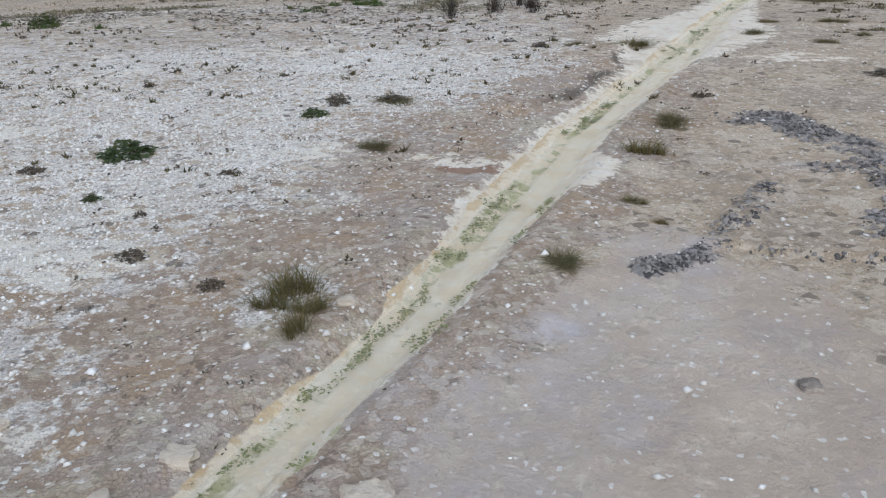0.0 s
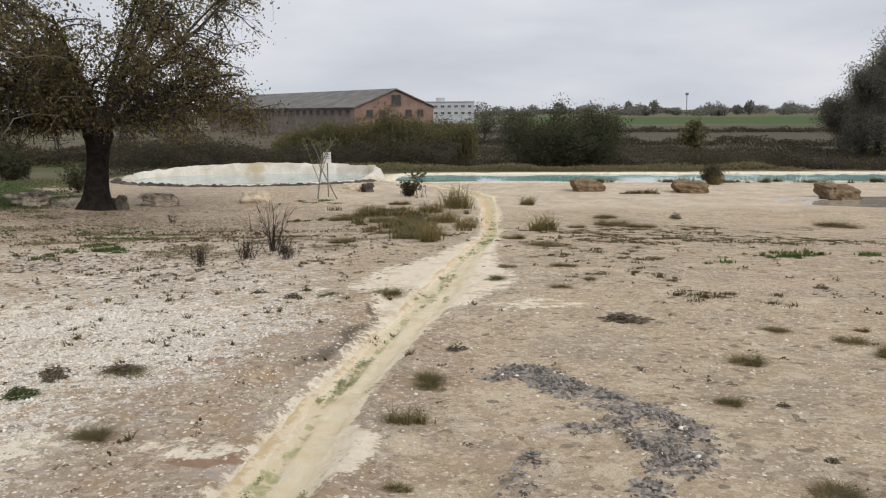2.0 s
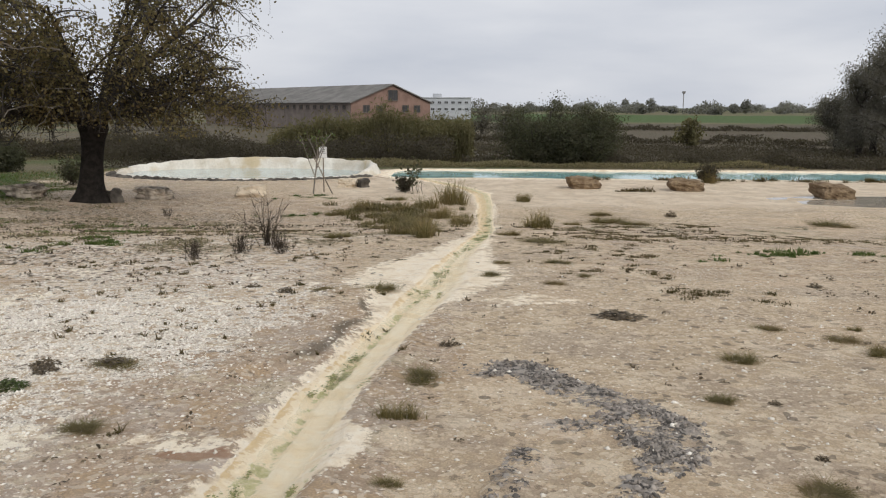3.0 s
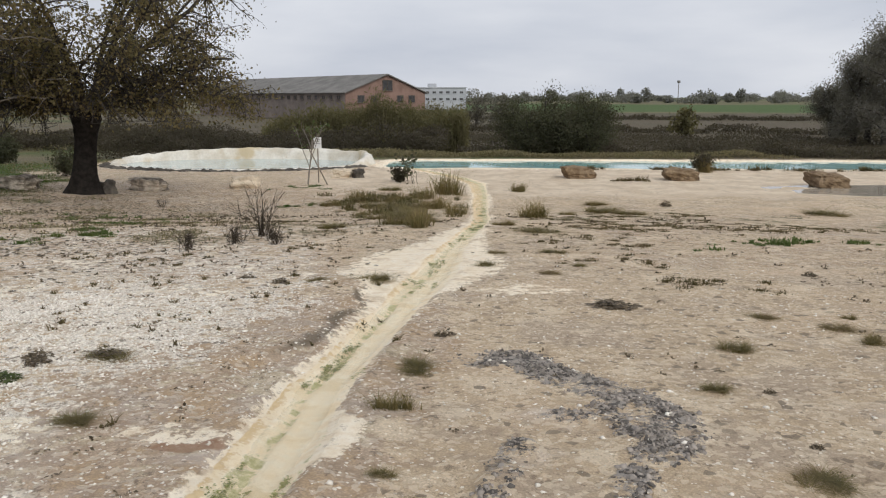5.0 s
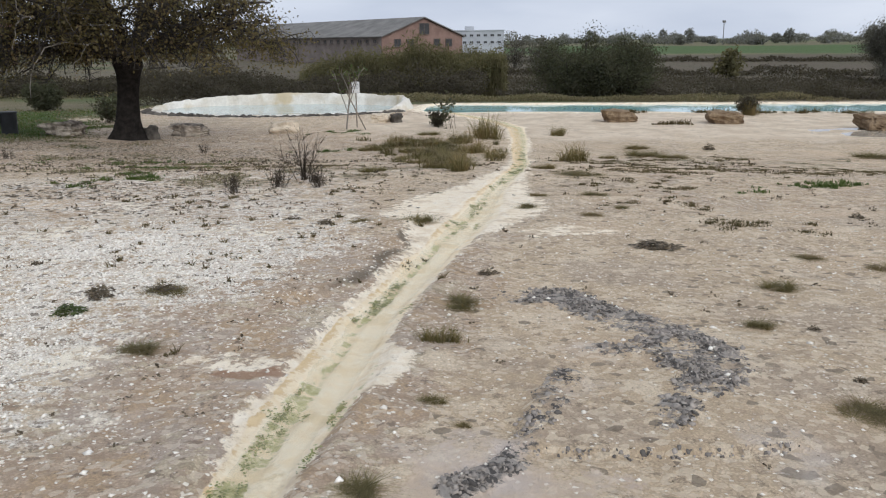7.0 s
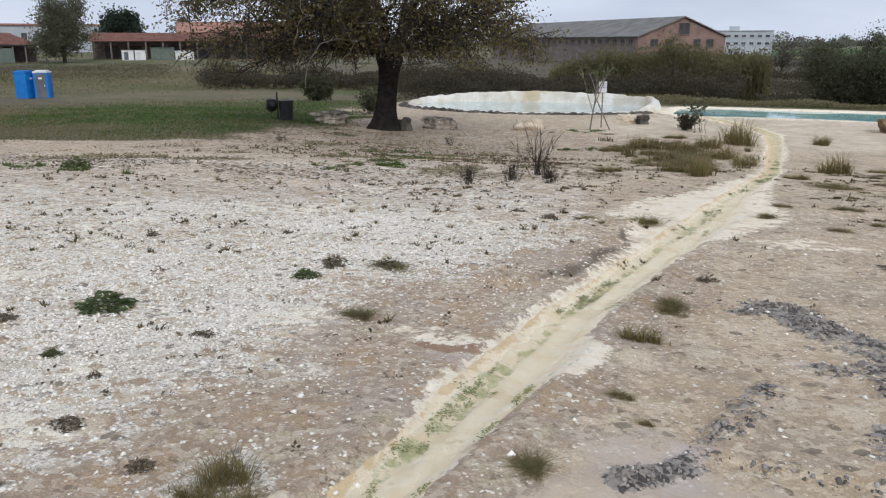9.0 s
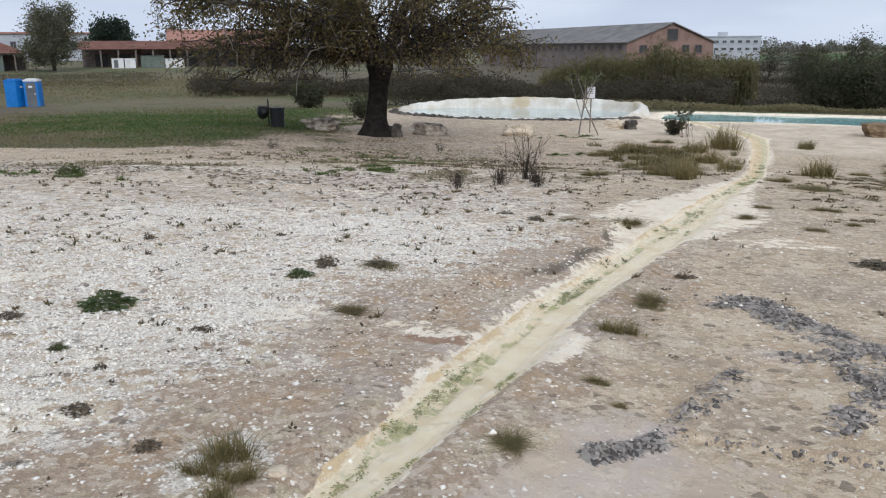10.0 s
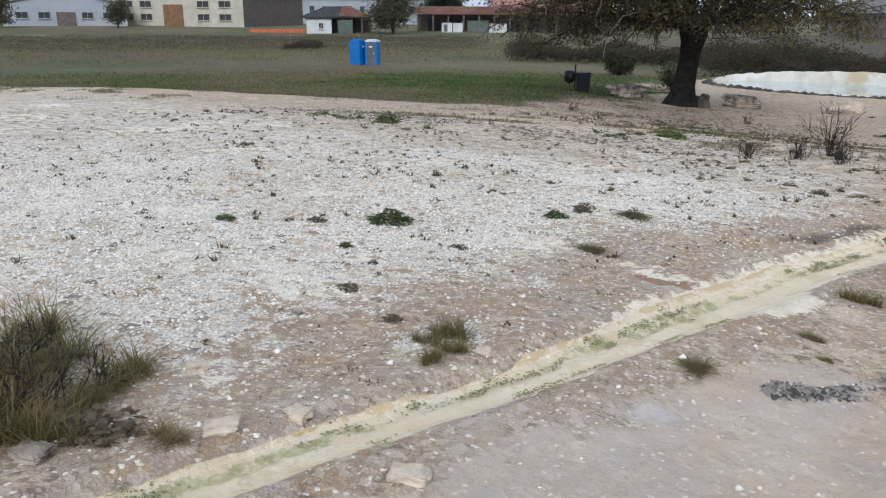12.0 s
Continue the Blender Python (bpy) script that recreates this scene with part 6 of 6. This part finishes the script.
tuft_cluster("brown_tufts", [(2.8, 13.66, 1.3, 0.6), (3.4, 16.5, 1.6, 1.0), (4.6, 18.5, 2.2, 1.2), (6.0, 20.5, 2.4, 1.4), (3.6, 21.0, 1.4, 1.0), (5.0, 23.5, 2.2, 1.2), (7.2, 24.5, 2.2, 1.2), (7.5, 17.0, 1.8, 0.9), (2.4, 11.2, 0.9, 0.5),
              (9.5, 20.0, 1.8, 1.0), (-4.5, 11.6, 1.0, 0.5), (-5.6, 17.5, 1.6, 0.8), (-3.6, 19.5, 1.4, 0.8), (-1.6, 12.4, 0.8, 0.4), (4.2, 8.6, 0.9, 0.4), (2.9, 9.3, 0.8, 0.4)],
             M["low_tuft"], "sparse tiny olive-brown tufts on pale ground", 303, 0.10, 0.026, 50, 40, 0.0)
tuft_cluster("runnel_tufts", [(-1.3, 25.0, 1.5, 3.5), (-1.0, 21.0, 1.1, 2.8), (-2.4, 28.0, 1.9, 2.5), (-0.5, 18.4, 0.6, 1.0), (-3.4, 29.5, 1.2, 1.2), (-0.9, 30.0, 1.5, 1.5)],
             M["grass"], "dense olive and brown grass beside the runnel", 304, 0.15, 0.15, 40, 40, 0.10)
tuft_cluster("shore_tufts", [(8.6, 44.1, 0.8, 0.12), (12.6, 43.9, 1.0, 0.12), (15.6, 43.6, 0.7, 0.12), (17.6, 43.5, 0.9, 0.12), (20.0, 43.3, 1.0, 0.12), (23.5, 43.1, 1.2, 0.12), (9.3, 38.0, 0.9, 0.06)],
             M["low_tuft"], "dark low plants along the pool's near shore", 306, 0.10, 0.14, 9, 30, -0.3)
tuft_cluster("gravel_weeds", [(-4.5, 4.5, 2.4, 1.6), (-3.2, 6.5, 2.2, 1.6), (-6.0, 6.0, 3.0, 2.0), (-4.0, 2.8, 1.2, 0.8), (-8, 8, 3, 1.5), (-2.6, 9.5, 1.8, 1.0)],
             M["low_tuft"], "scattered tiny dry weeds in white gravel", 305, 0.042, 0.032, 46, 16)


plant_row([(-3.86, 3.89, 0.52, 0.13), (-2.95, 5.09, 0.26, 0.09), (-3.39, 2.98, 0.13, 0.05), (-4.72, 2.81, 0.19, 0.08), (-10.99, 10.82, 0.57, 0.24)],
          WEED, "leafy green weed growing in white gravel", "weed", "leafy weeds", "weed")
plant_row([(-2.34, 9.41, 0.2, 0.07), (-1.87, 9.02, 0.22, 0.08), (-2.9, 5.46, 0.2, 0.07), (0.05, 6.6, 0.2, 0.08), (1.82, 7.91, 0.5, 0.08), (4.79, 9.92, 0.22, 0.09), (2.21, 4.98, 0.1, 0.04),
           (2.05, 3.99, 0.09, 0.04), (8.19, 28.25, 0.45, 0.28), (-2.98, 5.63, 0.26, 0.08), (-5.18, 5.95, 0.13, 0.10), (-4.05, 6.62, 0.12, 0.05), (-2.82, 3.62, 0.12, 0.05),
           (-2.91, 2.8, 0.09, 0.04), (-2.56, 2.27, 0.18, 0.05), (-4.26, 3.42, 0.19, 0.05), (-3.41, 2.98, 0.12, 0.04), (-2.86, 3.6, 0.12, 0.03), (-1.99, 2.08, 0.13, 0.05), (-8.41, 5.57, 0.26, 0.07), (-2.49, 5.67, 0.3, 0.06), (-1.75, 0.35, 0.35, 0.10)],
          DEBRIS, "dark dried clump of leaves and stalks on gravel", "dry plant", "dry dark clumps", "dry_clump", 1.0, 1.1)


def twig_shrub(x, y, w, h, n, seed, label, leaf=0):
    """A leafless or sparsely leaved shrub of many forked stems."""
    g = np.random.default_rng(seed)
    root = thing("shrub", pose(x, y, gz1(x, y)), label, "shrub", "dry shrubs")
    stems, pts = [], []
    for k in range(n):
        az = g.uniform(0, 6.283)
        p = limb_path(g, (g.normal(0, w * 0.12), g.normal(0, w * 0.2), -0.02), az, g.uniform(1.0, 1.5), h * g.uniform(0.6, 1.15), g.uniform(-0.3, 0.4), 6, 0.14)
        stems.append(tube_data(p, np.linspace(0.0045, 0.0016, 7) * (0.6 + h), 4))
        for q in range(9):
            s = p[g.integers(1, 6)]
            t = limb_path(g, s, az + g.uniform(-1.4, 1.4), g.uniform(0.3, 1.3), h * g.uniform(0.2, 0.45), 0.0, 3, 0.2)
            stems.append(tube_data(t, np.linspace(0.0026, 0.0013, 4) * (0.6 + h), 3))
            pts.append(t[-1])
            pts.append(t[-2])
    new("branchwork", mesh_of("branchwork", *join(stems), M["dead_twig"])).parent = root
    if leaf:
        pts = np.array(pts)
        pts = np.repeat(pts, leaf, 0) + g.normal(0, h * 0.05, (len(pts) * leaf, 3))
        new("foliage", mesh_of("foliage", *leaf_data(pts, 0.02 + 0.09 * h, g), M["fig_leaf"] if h > 1 else M["bramble"])).parent = root


for k_, (x_, y_, w_, h_, n_, lf_) in enumerate(((-3.27, 14.38, 0.5, 0.85, 16, 0), (-3.50, 13.4, 0.6, 0.38, 26, 0), (-4.06, 12.4, 0.45, 0.35, 18, 0), (-2.75, 13.3, 0.5, 0.28, 24, 0),
                                               (-3.0, 14.0, 0.5, 0.35, 22, 0), (-9.6, 27.0, 0.5, 0.4, 14, 0), (-13.4, 21.7, 0.4, 0.35, 14, 0))):
    twig_shrub(x_, y_, w_, h_, n_, 150 + k_, "leafless brown twiggy shrub on bare ground", lf_)
twig_shrub(-1.9, 37.6, 0.5, 0.6, 34, 160, "small dense dark shrub beside the runnel", 6)
twig_shrub(-1.3, 36.6, 0.8, 1.7, 5, 161, "thin young shoots with few leaves by the runnel", 1)
twig_shrub(14.3, 43.0, 0.8, 0.95, 40, 162, "dark spreading shrub at the pool's edge", 3)
twig_shrub(-28, 50.3, 1.8, 1.5, 60, 163, "dark rounded bush in the grass field", 8)
twig_shrub(-19.2, 34.6 + 6, 1.2, 1.3, 30, 164, "thin brown bush behind the tree", 2)


# the dense grass and twigs close by on the mound's side
plant_row([(-2.30, 0.20, 0.55, 0.36), (-2.05, 0.05, 0.5, 0.33), (-2.0, 0.42, 0.34, 0.22), (-2.45, 0.50, 0.5, 0.30), (-1.55, 0.50, 0.26, 0.10), (-2.7, 0.15, 0.6, 0.36), (-2.2, 0.62, 0.4, 0.20), (-2.5, 0.3, 0.5, 0.34), (-1.85, 0.2, 0.4, 0.24), (-2.9, 0.5, 0.5, 0.30)],
          TUFT["rush"], "dense dark tangle of rushes and dry stalks", "rush tuft", "rush tufts on the mound's side", "rush_tuft", 1.1, 0.82)


for k_, (x_, y_) in enumerate(((-2.35, 0.15), (-2.1, 0.35), (-2.6, 0.4), (-2.0, 0.0))):
    twig_shrub(x_, y_, 0.5, 0.26, 16, 170 + k_, "low brown tangle of bare twigs among rushes", 0)


# ---- loose gravel, flakes, litter ----
def scatter(n, x0, x1, y0, y1, g):
    return g.uniform(x0, x1, n), g.uniform(y0, y1, n)


def stones(name, x, y, size, material, label, g, squash=0.55, sink=0.25):
    """Small faceted stones, each an uneven octahedron."""
    n = len(x)
    octa = np.array([(1, 0, 0), (0, 1, 0), (-1, 0, 0), (0, -1, 0), (0, 0, 1), (0, 0, -1.0)])
    q = octa[None] * g.uniform(0.6, 1.3, (n, 6, 1)) + g.normal(0, 0.16, (n, 6, 3))
    th = g.uniform(0, 6.283, n)
    c, s = np.cos(th)[:, None], np.sin(th)[:, None]
    q = np.stack([q[..., 0] * c - q[..., 1] * s, q[..., 0] * s + q[..., 1] * c, q[..., 2] * squash], -1) * size[:, None, None]
    q += np.stack([x, y, gz(x, y) + size * squash * (0.5 - sink)], -1)[:, None]
    tri = np.array([(0, 1, 4), (1, 2, 4), (2, 3, 4), (3, 0, 4), (1, 0, 5), (2, 1, 5), (3, 2, 5), (0, 3, 5)])
    f = (np.arange(n)[:, None, None] * 6 + tri[None]).reshape(-1, 3)
    tagged(new(name, mesh_of(name, q.reshape(-1, 3), f, material)), label, "stones", kind="stuff")


def crust_plates(g):
    """Broken plates of grey mineral crust, tilted and lapped over one another."""
    x, y = scatter(42000, -0.6, 2.0, 2.5, 6.4, g)
    w = dark_at(x, y) * np.clip(0.30 + 4.5 * fbm(x, y, 5.0, 4), 0, 1)
    # extra dark crumbs along the ledge, standing in for the shadow under its edge
    ledge = (np.abs(y - 3.06 - 0.10 * fbm(x, y, 1.6, 3) - 0.12 * np.maximum(0, x - 0.8)) < 0.026) & (x > 0.2) & (x < 1.4) & (g.random(len(x)) < 0.3 + 0.7 * sstep(-0.15, 0.1, fbm(x, y, 2.0, 2)))
    keep = (g.random(len(x)) < 0.5 * w) | ledge
    small = np.where(ledge, 0.75, 1.0)[keep]
    x, y = x[keep], y[keep]
    n, k = len(x), 5
    size = (0.004 + 0.016 * g.random(n) ** 2.2) * small
    th = np.sort(g.uniform(0, 6.283, (n, k)), 1)
    th = th * 0.5 + 0.5 * (np.arange(k) * 6.283 / k)[None] + g.uniform(0, 6.283, (n, 1))
    rr = size[:, None] * g.uniform(0.65, 1.25, (n, k))
    u, v = rr * np.cos(th), rr * np.sin(th)
    tilt, way = np.abs(g.normal(0, 0.42, n))[:, None], g.uniform(0, 6.283, n)[:, None]
    up = np.tan(np.clip(tilt, 0, 1.0)) * (u * np.cos(way) + v * np.sin(way))
    thick = (0.003 + 0.14 * size)[:, None]
    lift = (gz(x, y) + 0.004)[:, None] + np.maximum(up, -0.006)
    top = np.stack([x[:, None] + u, y[:, None] + v, lift + thick], -1)
    low = np.stack([x[:, None] + u * 1.08, y[:, None] + v * 1.08, lift - 0.004], -1)
    mid = np.stack([x, y, lift.mean(1) + 1.15 * thick[:, 0]], -1)[:, None]
    verts = np.concatenate([top, low, mid], 1)
    i = np.arange(k)
    j = (i + 1) % k
    tri = np.concatenate([np.stack([i, j, np.full(k, 2 * k)], -1), np.stack([i, i + k, j], -1), np.stack([j, i + k, j + k], -1)])
    f = (np.arange(n)[:, None, None] * (2 * k + 1) + tri[None]).reshape(-1, 3)
    tagged(new("crust_plates", mesh_of("crust_plates", verts.reshape(-1, 3), f, M["dark_crust"])), "broken tilted plates of dark grey mineral crust, some added as a ledge's shadow line", "crust", kind="stuff")


def build_gravel():
    g = np.random.default_rng(201)
    x, y = scatter(330000, -11, 4.5, 0.1, 12, g)
    z = zones(x, y)
    r = np.hypot(x, y)
    d, half = runnel_at(x, y)
    p = (0.70 * z[0] ** 1.5 + 0.05) * sstep(12, 5, r) * (1 - z[3]) * (d < 0) + (d > 0) * 0.010 * (1 - 0.6 * z[2]) * (1 - z[3])
    keep = g.random(len(x)) < p
    x, y = x[keep], y[keep]
    size = 0.0035 + 0.012 * g.random(len(x)) ** 2.5 + 0.0007 * np.hypot(x, y)
    stones("gravel", x, y, size, M["pebble"], "loose white travertine gravel lying on the soil", g)
    x, y = scatter(600, -4.5, 3.5, 0.2, 7, g)
    z = zones(x, y)
    keep = (z[3] < 0.3)
    x, y = x[keep], y[keep]
    stones("pale_stones", x, y, 0.006 + 0.020 * g.random(len(x)) ** 3, M["pebble"], "scattered pale stones on brown soil", g)
    crust_plates(g)
    # crumbs of the same crust
    x, y = scatter(60000, -0.6, 2.0, 2.6, 6.3, g)
    keep = g.random(len(x)) < (dark_at(x, y) * (0.5 + 2.4 * fbm(x, y, 2.5, 3))).clip(0, 1) * 0.10
    x, y = x[keep], y[keep]
    stones("grey_flakes", x, y, 0.004 + 0.012 * g.random(len(x)) ** 3, M["dark_crust"], "broken dark grey mineral crust flakes", g, 0.5, 0.3)
    # leaf litter
    x, y = scatter(14000, -12, 8, 0.3, 24, g)
    z = zones(x, y)
    keep = (g.random(len(x)) < 0.6 * sstep(-0.1, 0.25, fbm(x, y, 0.7, 3))) & (z[3] < 0.3) & (z[2] < 0.3)
    x, y = x[keep], y[keep]
    v, f = lying_data(x, y, 0.012 + 0.0028 * np.hypot(x, y), g)
    tagged(new("leaf_litter", mesh_of("leaf_litter", v, f, M["litter"])), "scattered dark leaf litter and twigs", "litter", kind="stuff")
    # fallen leaves under the tree
    x = np.concatenate([g.normal(-12.5, 4.5, 13000), g.normal(-13.5, 2.2, 1600), g.normal(-7.5, 2.5, 1600)])
    y = np.concatenate([g.normal(26.0, 4.0, 13000), g.normal(12.2, 0.9, 1600), g.normal(12.0, 1.2, 1600)])
    keep = fbm(x, y * 1.6, 0.5, 3) > -0.12
    x, y = x[keep], y[keep]
    v, f = lying_data(x, y, 0.10, g, 0.01)
    tagged(new("fallen_leaves", mesh_of("fallen_leaves", v, f, M["litter"])), "brown fallen leaves under the tree", "leaves", kind="stuff")
    # small dark clumps of dry stalks and leaves between the gravel
    x, y = scatter(5200, -13, 8, 1.0, 24, g)
    z = zones(x, y)
    r = np.hypot(x, y)
    keep = (g.random(len(x)) < np.where(x < -1.2, 0.75, 0.28) * sstep(-0.15, 0.2, fbm(x, y, 0.9, 3)) + 0.04) & (z[3] < 0.3) & (z[2] < 0.3)
    x, y, r = x[keep], y[keep], r[keep]
    m = 9
    s = (0.012 + 0.022 * g.random(len(x)) ** 2) * (0.8 + 0.06 * r)
    px, py = np.repeat(x, m) + np.repeat(s, m) * g.normal(0, 1, len(x) * m), np.repeat(y, m) + np.repeat(s, m) * g.normal(0, 1, len(x) * m)
    v, f = leaf_data(np.stack([px, py, gz(px, py) + 0.004], -1), 0.016 + 0.0022 * np.repeat(r, m), g)
    tagged(new("dry_stalks", mesh_of("dry_stalks", v, f, M["litter"])), "small dark clumps of dry stalks between gravel", "litter", kind="stuff")
    # algae in mats along the runnel, drawn out by the flow
    pts = np.array([q[:3] for q in RUNNEL])
    n = 330
    my = 0.2 + 28 * g.random(n) ** 1.9
    lane = np.where(g.random(n) < 0.75, -0.36, 0.70) + g.normal(0, 0.13, n)
    lane = np.where(my > 9, g.normal(-0.1, 0.35, n), lane)
    keep = fbm(my * 0 + 3, my, 0.9, 3) > np.where(lane > 0.4, 0.06, 0.0)
    my, lane = my[keep], lane[keep]
    k = 26
    size = np.repeat(g.uniform(0.3, 1.0, len(my)), k)
    yy = np.repeat(my, k) + g.normal(0, 0.055, len(my) * k) * size * (1 + 0.10 * np.repeat(my, k))
    hw = np.interp(yy, pts[:19, 1], pts[:19, 2])
    xx = np.interp(yy, pts[:19, 1], pts[:19, 0]) + hw * (np.repeat(lane, k) + g.normal(0, 0.075, len(yy)) * size)
    v, f = lying_data(xx, yy, 0.014 + 0.0022 * yy, g, 0.012)
    tagged(new("algae", mesh_of("algae", v, f, M["algae"])), "green algae mats along the runnel", "algae", kind="stuff")


build_gravel()


def build_grass():
    g = np.random.default_rng(211)
    n = 210000
    az, r = np.radians(g.uniform(16, 76, n)), g.uniform(14, 64, n)
    x, y = -r * np.sin(az), r * np.cos(az)
    z = zones(x, y)
    keep = g.random(n) < z[6] * 0.9 * sstep(64, 40, r)
    x, y, r, gr = x[keep], y[keep], r[keep], z[7][keep]
    base = np.stack([x, y, gz(x, y) - 0.01], -1)
    h = g.uniform(0.02, 0.06, len(x)) * (0.7 + r / 40)
    isg = g.random(len(x)) < gr * 1.3
    for sel, name, mat, label in ((isg, "green_grass", "green_grass", "short fresh green grass in the field"), (~isg, "dry_grass", "dry_grass", "short dry straw-coloured grass in the field")):
        v, f = blade_data(base[sel], h[sel], 0.005 + 0.0005 * r[sel], 1.3, g)
        tagged(new(name, mesh_of(name, v, f, M[mat])), label, "grass", kind="stuff")
    # sparse low growth on the bare flats
    n = 200000
    x, y = g.uniform(-12, 16, n), g.uniform(9, 31, n)
    z = zones(x, y)
    keep = (g.random(n) < 0.4 * sstep(0.35, 0.7, z[6] + 0.9 * fbm(x, y, 2.5, 3))) & (z[3] < 0.3)
    x, y = x[keep], y[keep]
    base = np.stack([x, y, gz(x, y) - 0.01], -1)
    v, f = blade_data(base, g.uniform(0.02, 0.07, len(x)), np.full(len(x), 0.007), 1.0, g)
    tagged(new("sparse_grass", mesh_of("sparse_grass", v, f, M["grass"])), "sparse low dull grass on pale ground", "grass", kind="stuff")


build_grass()
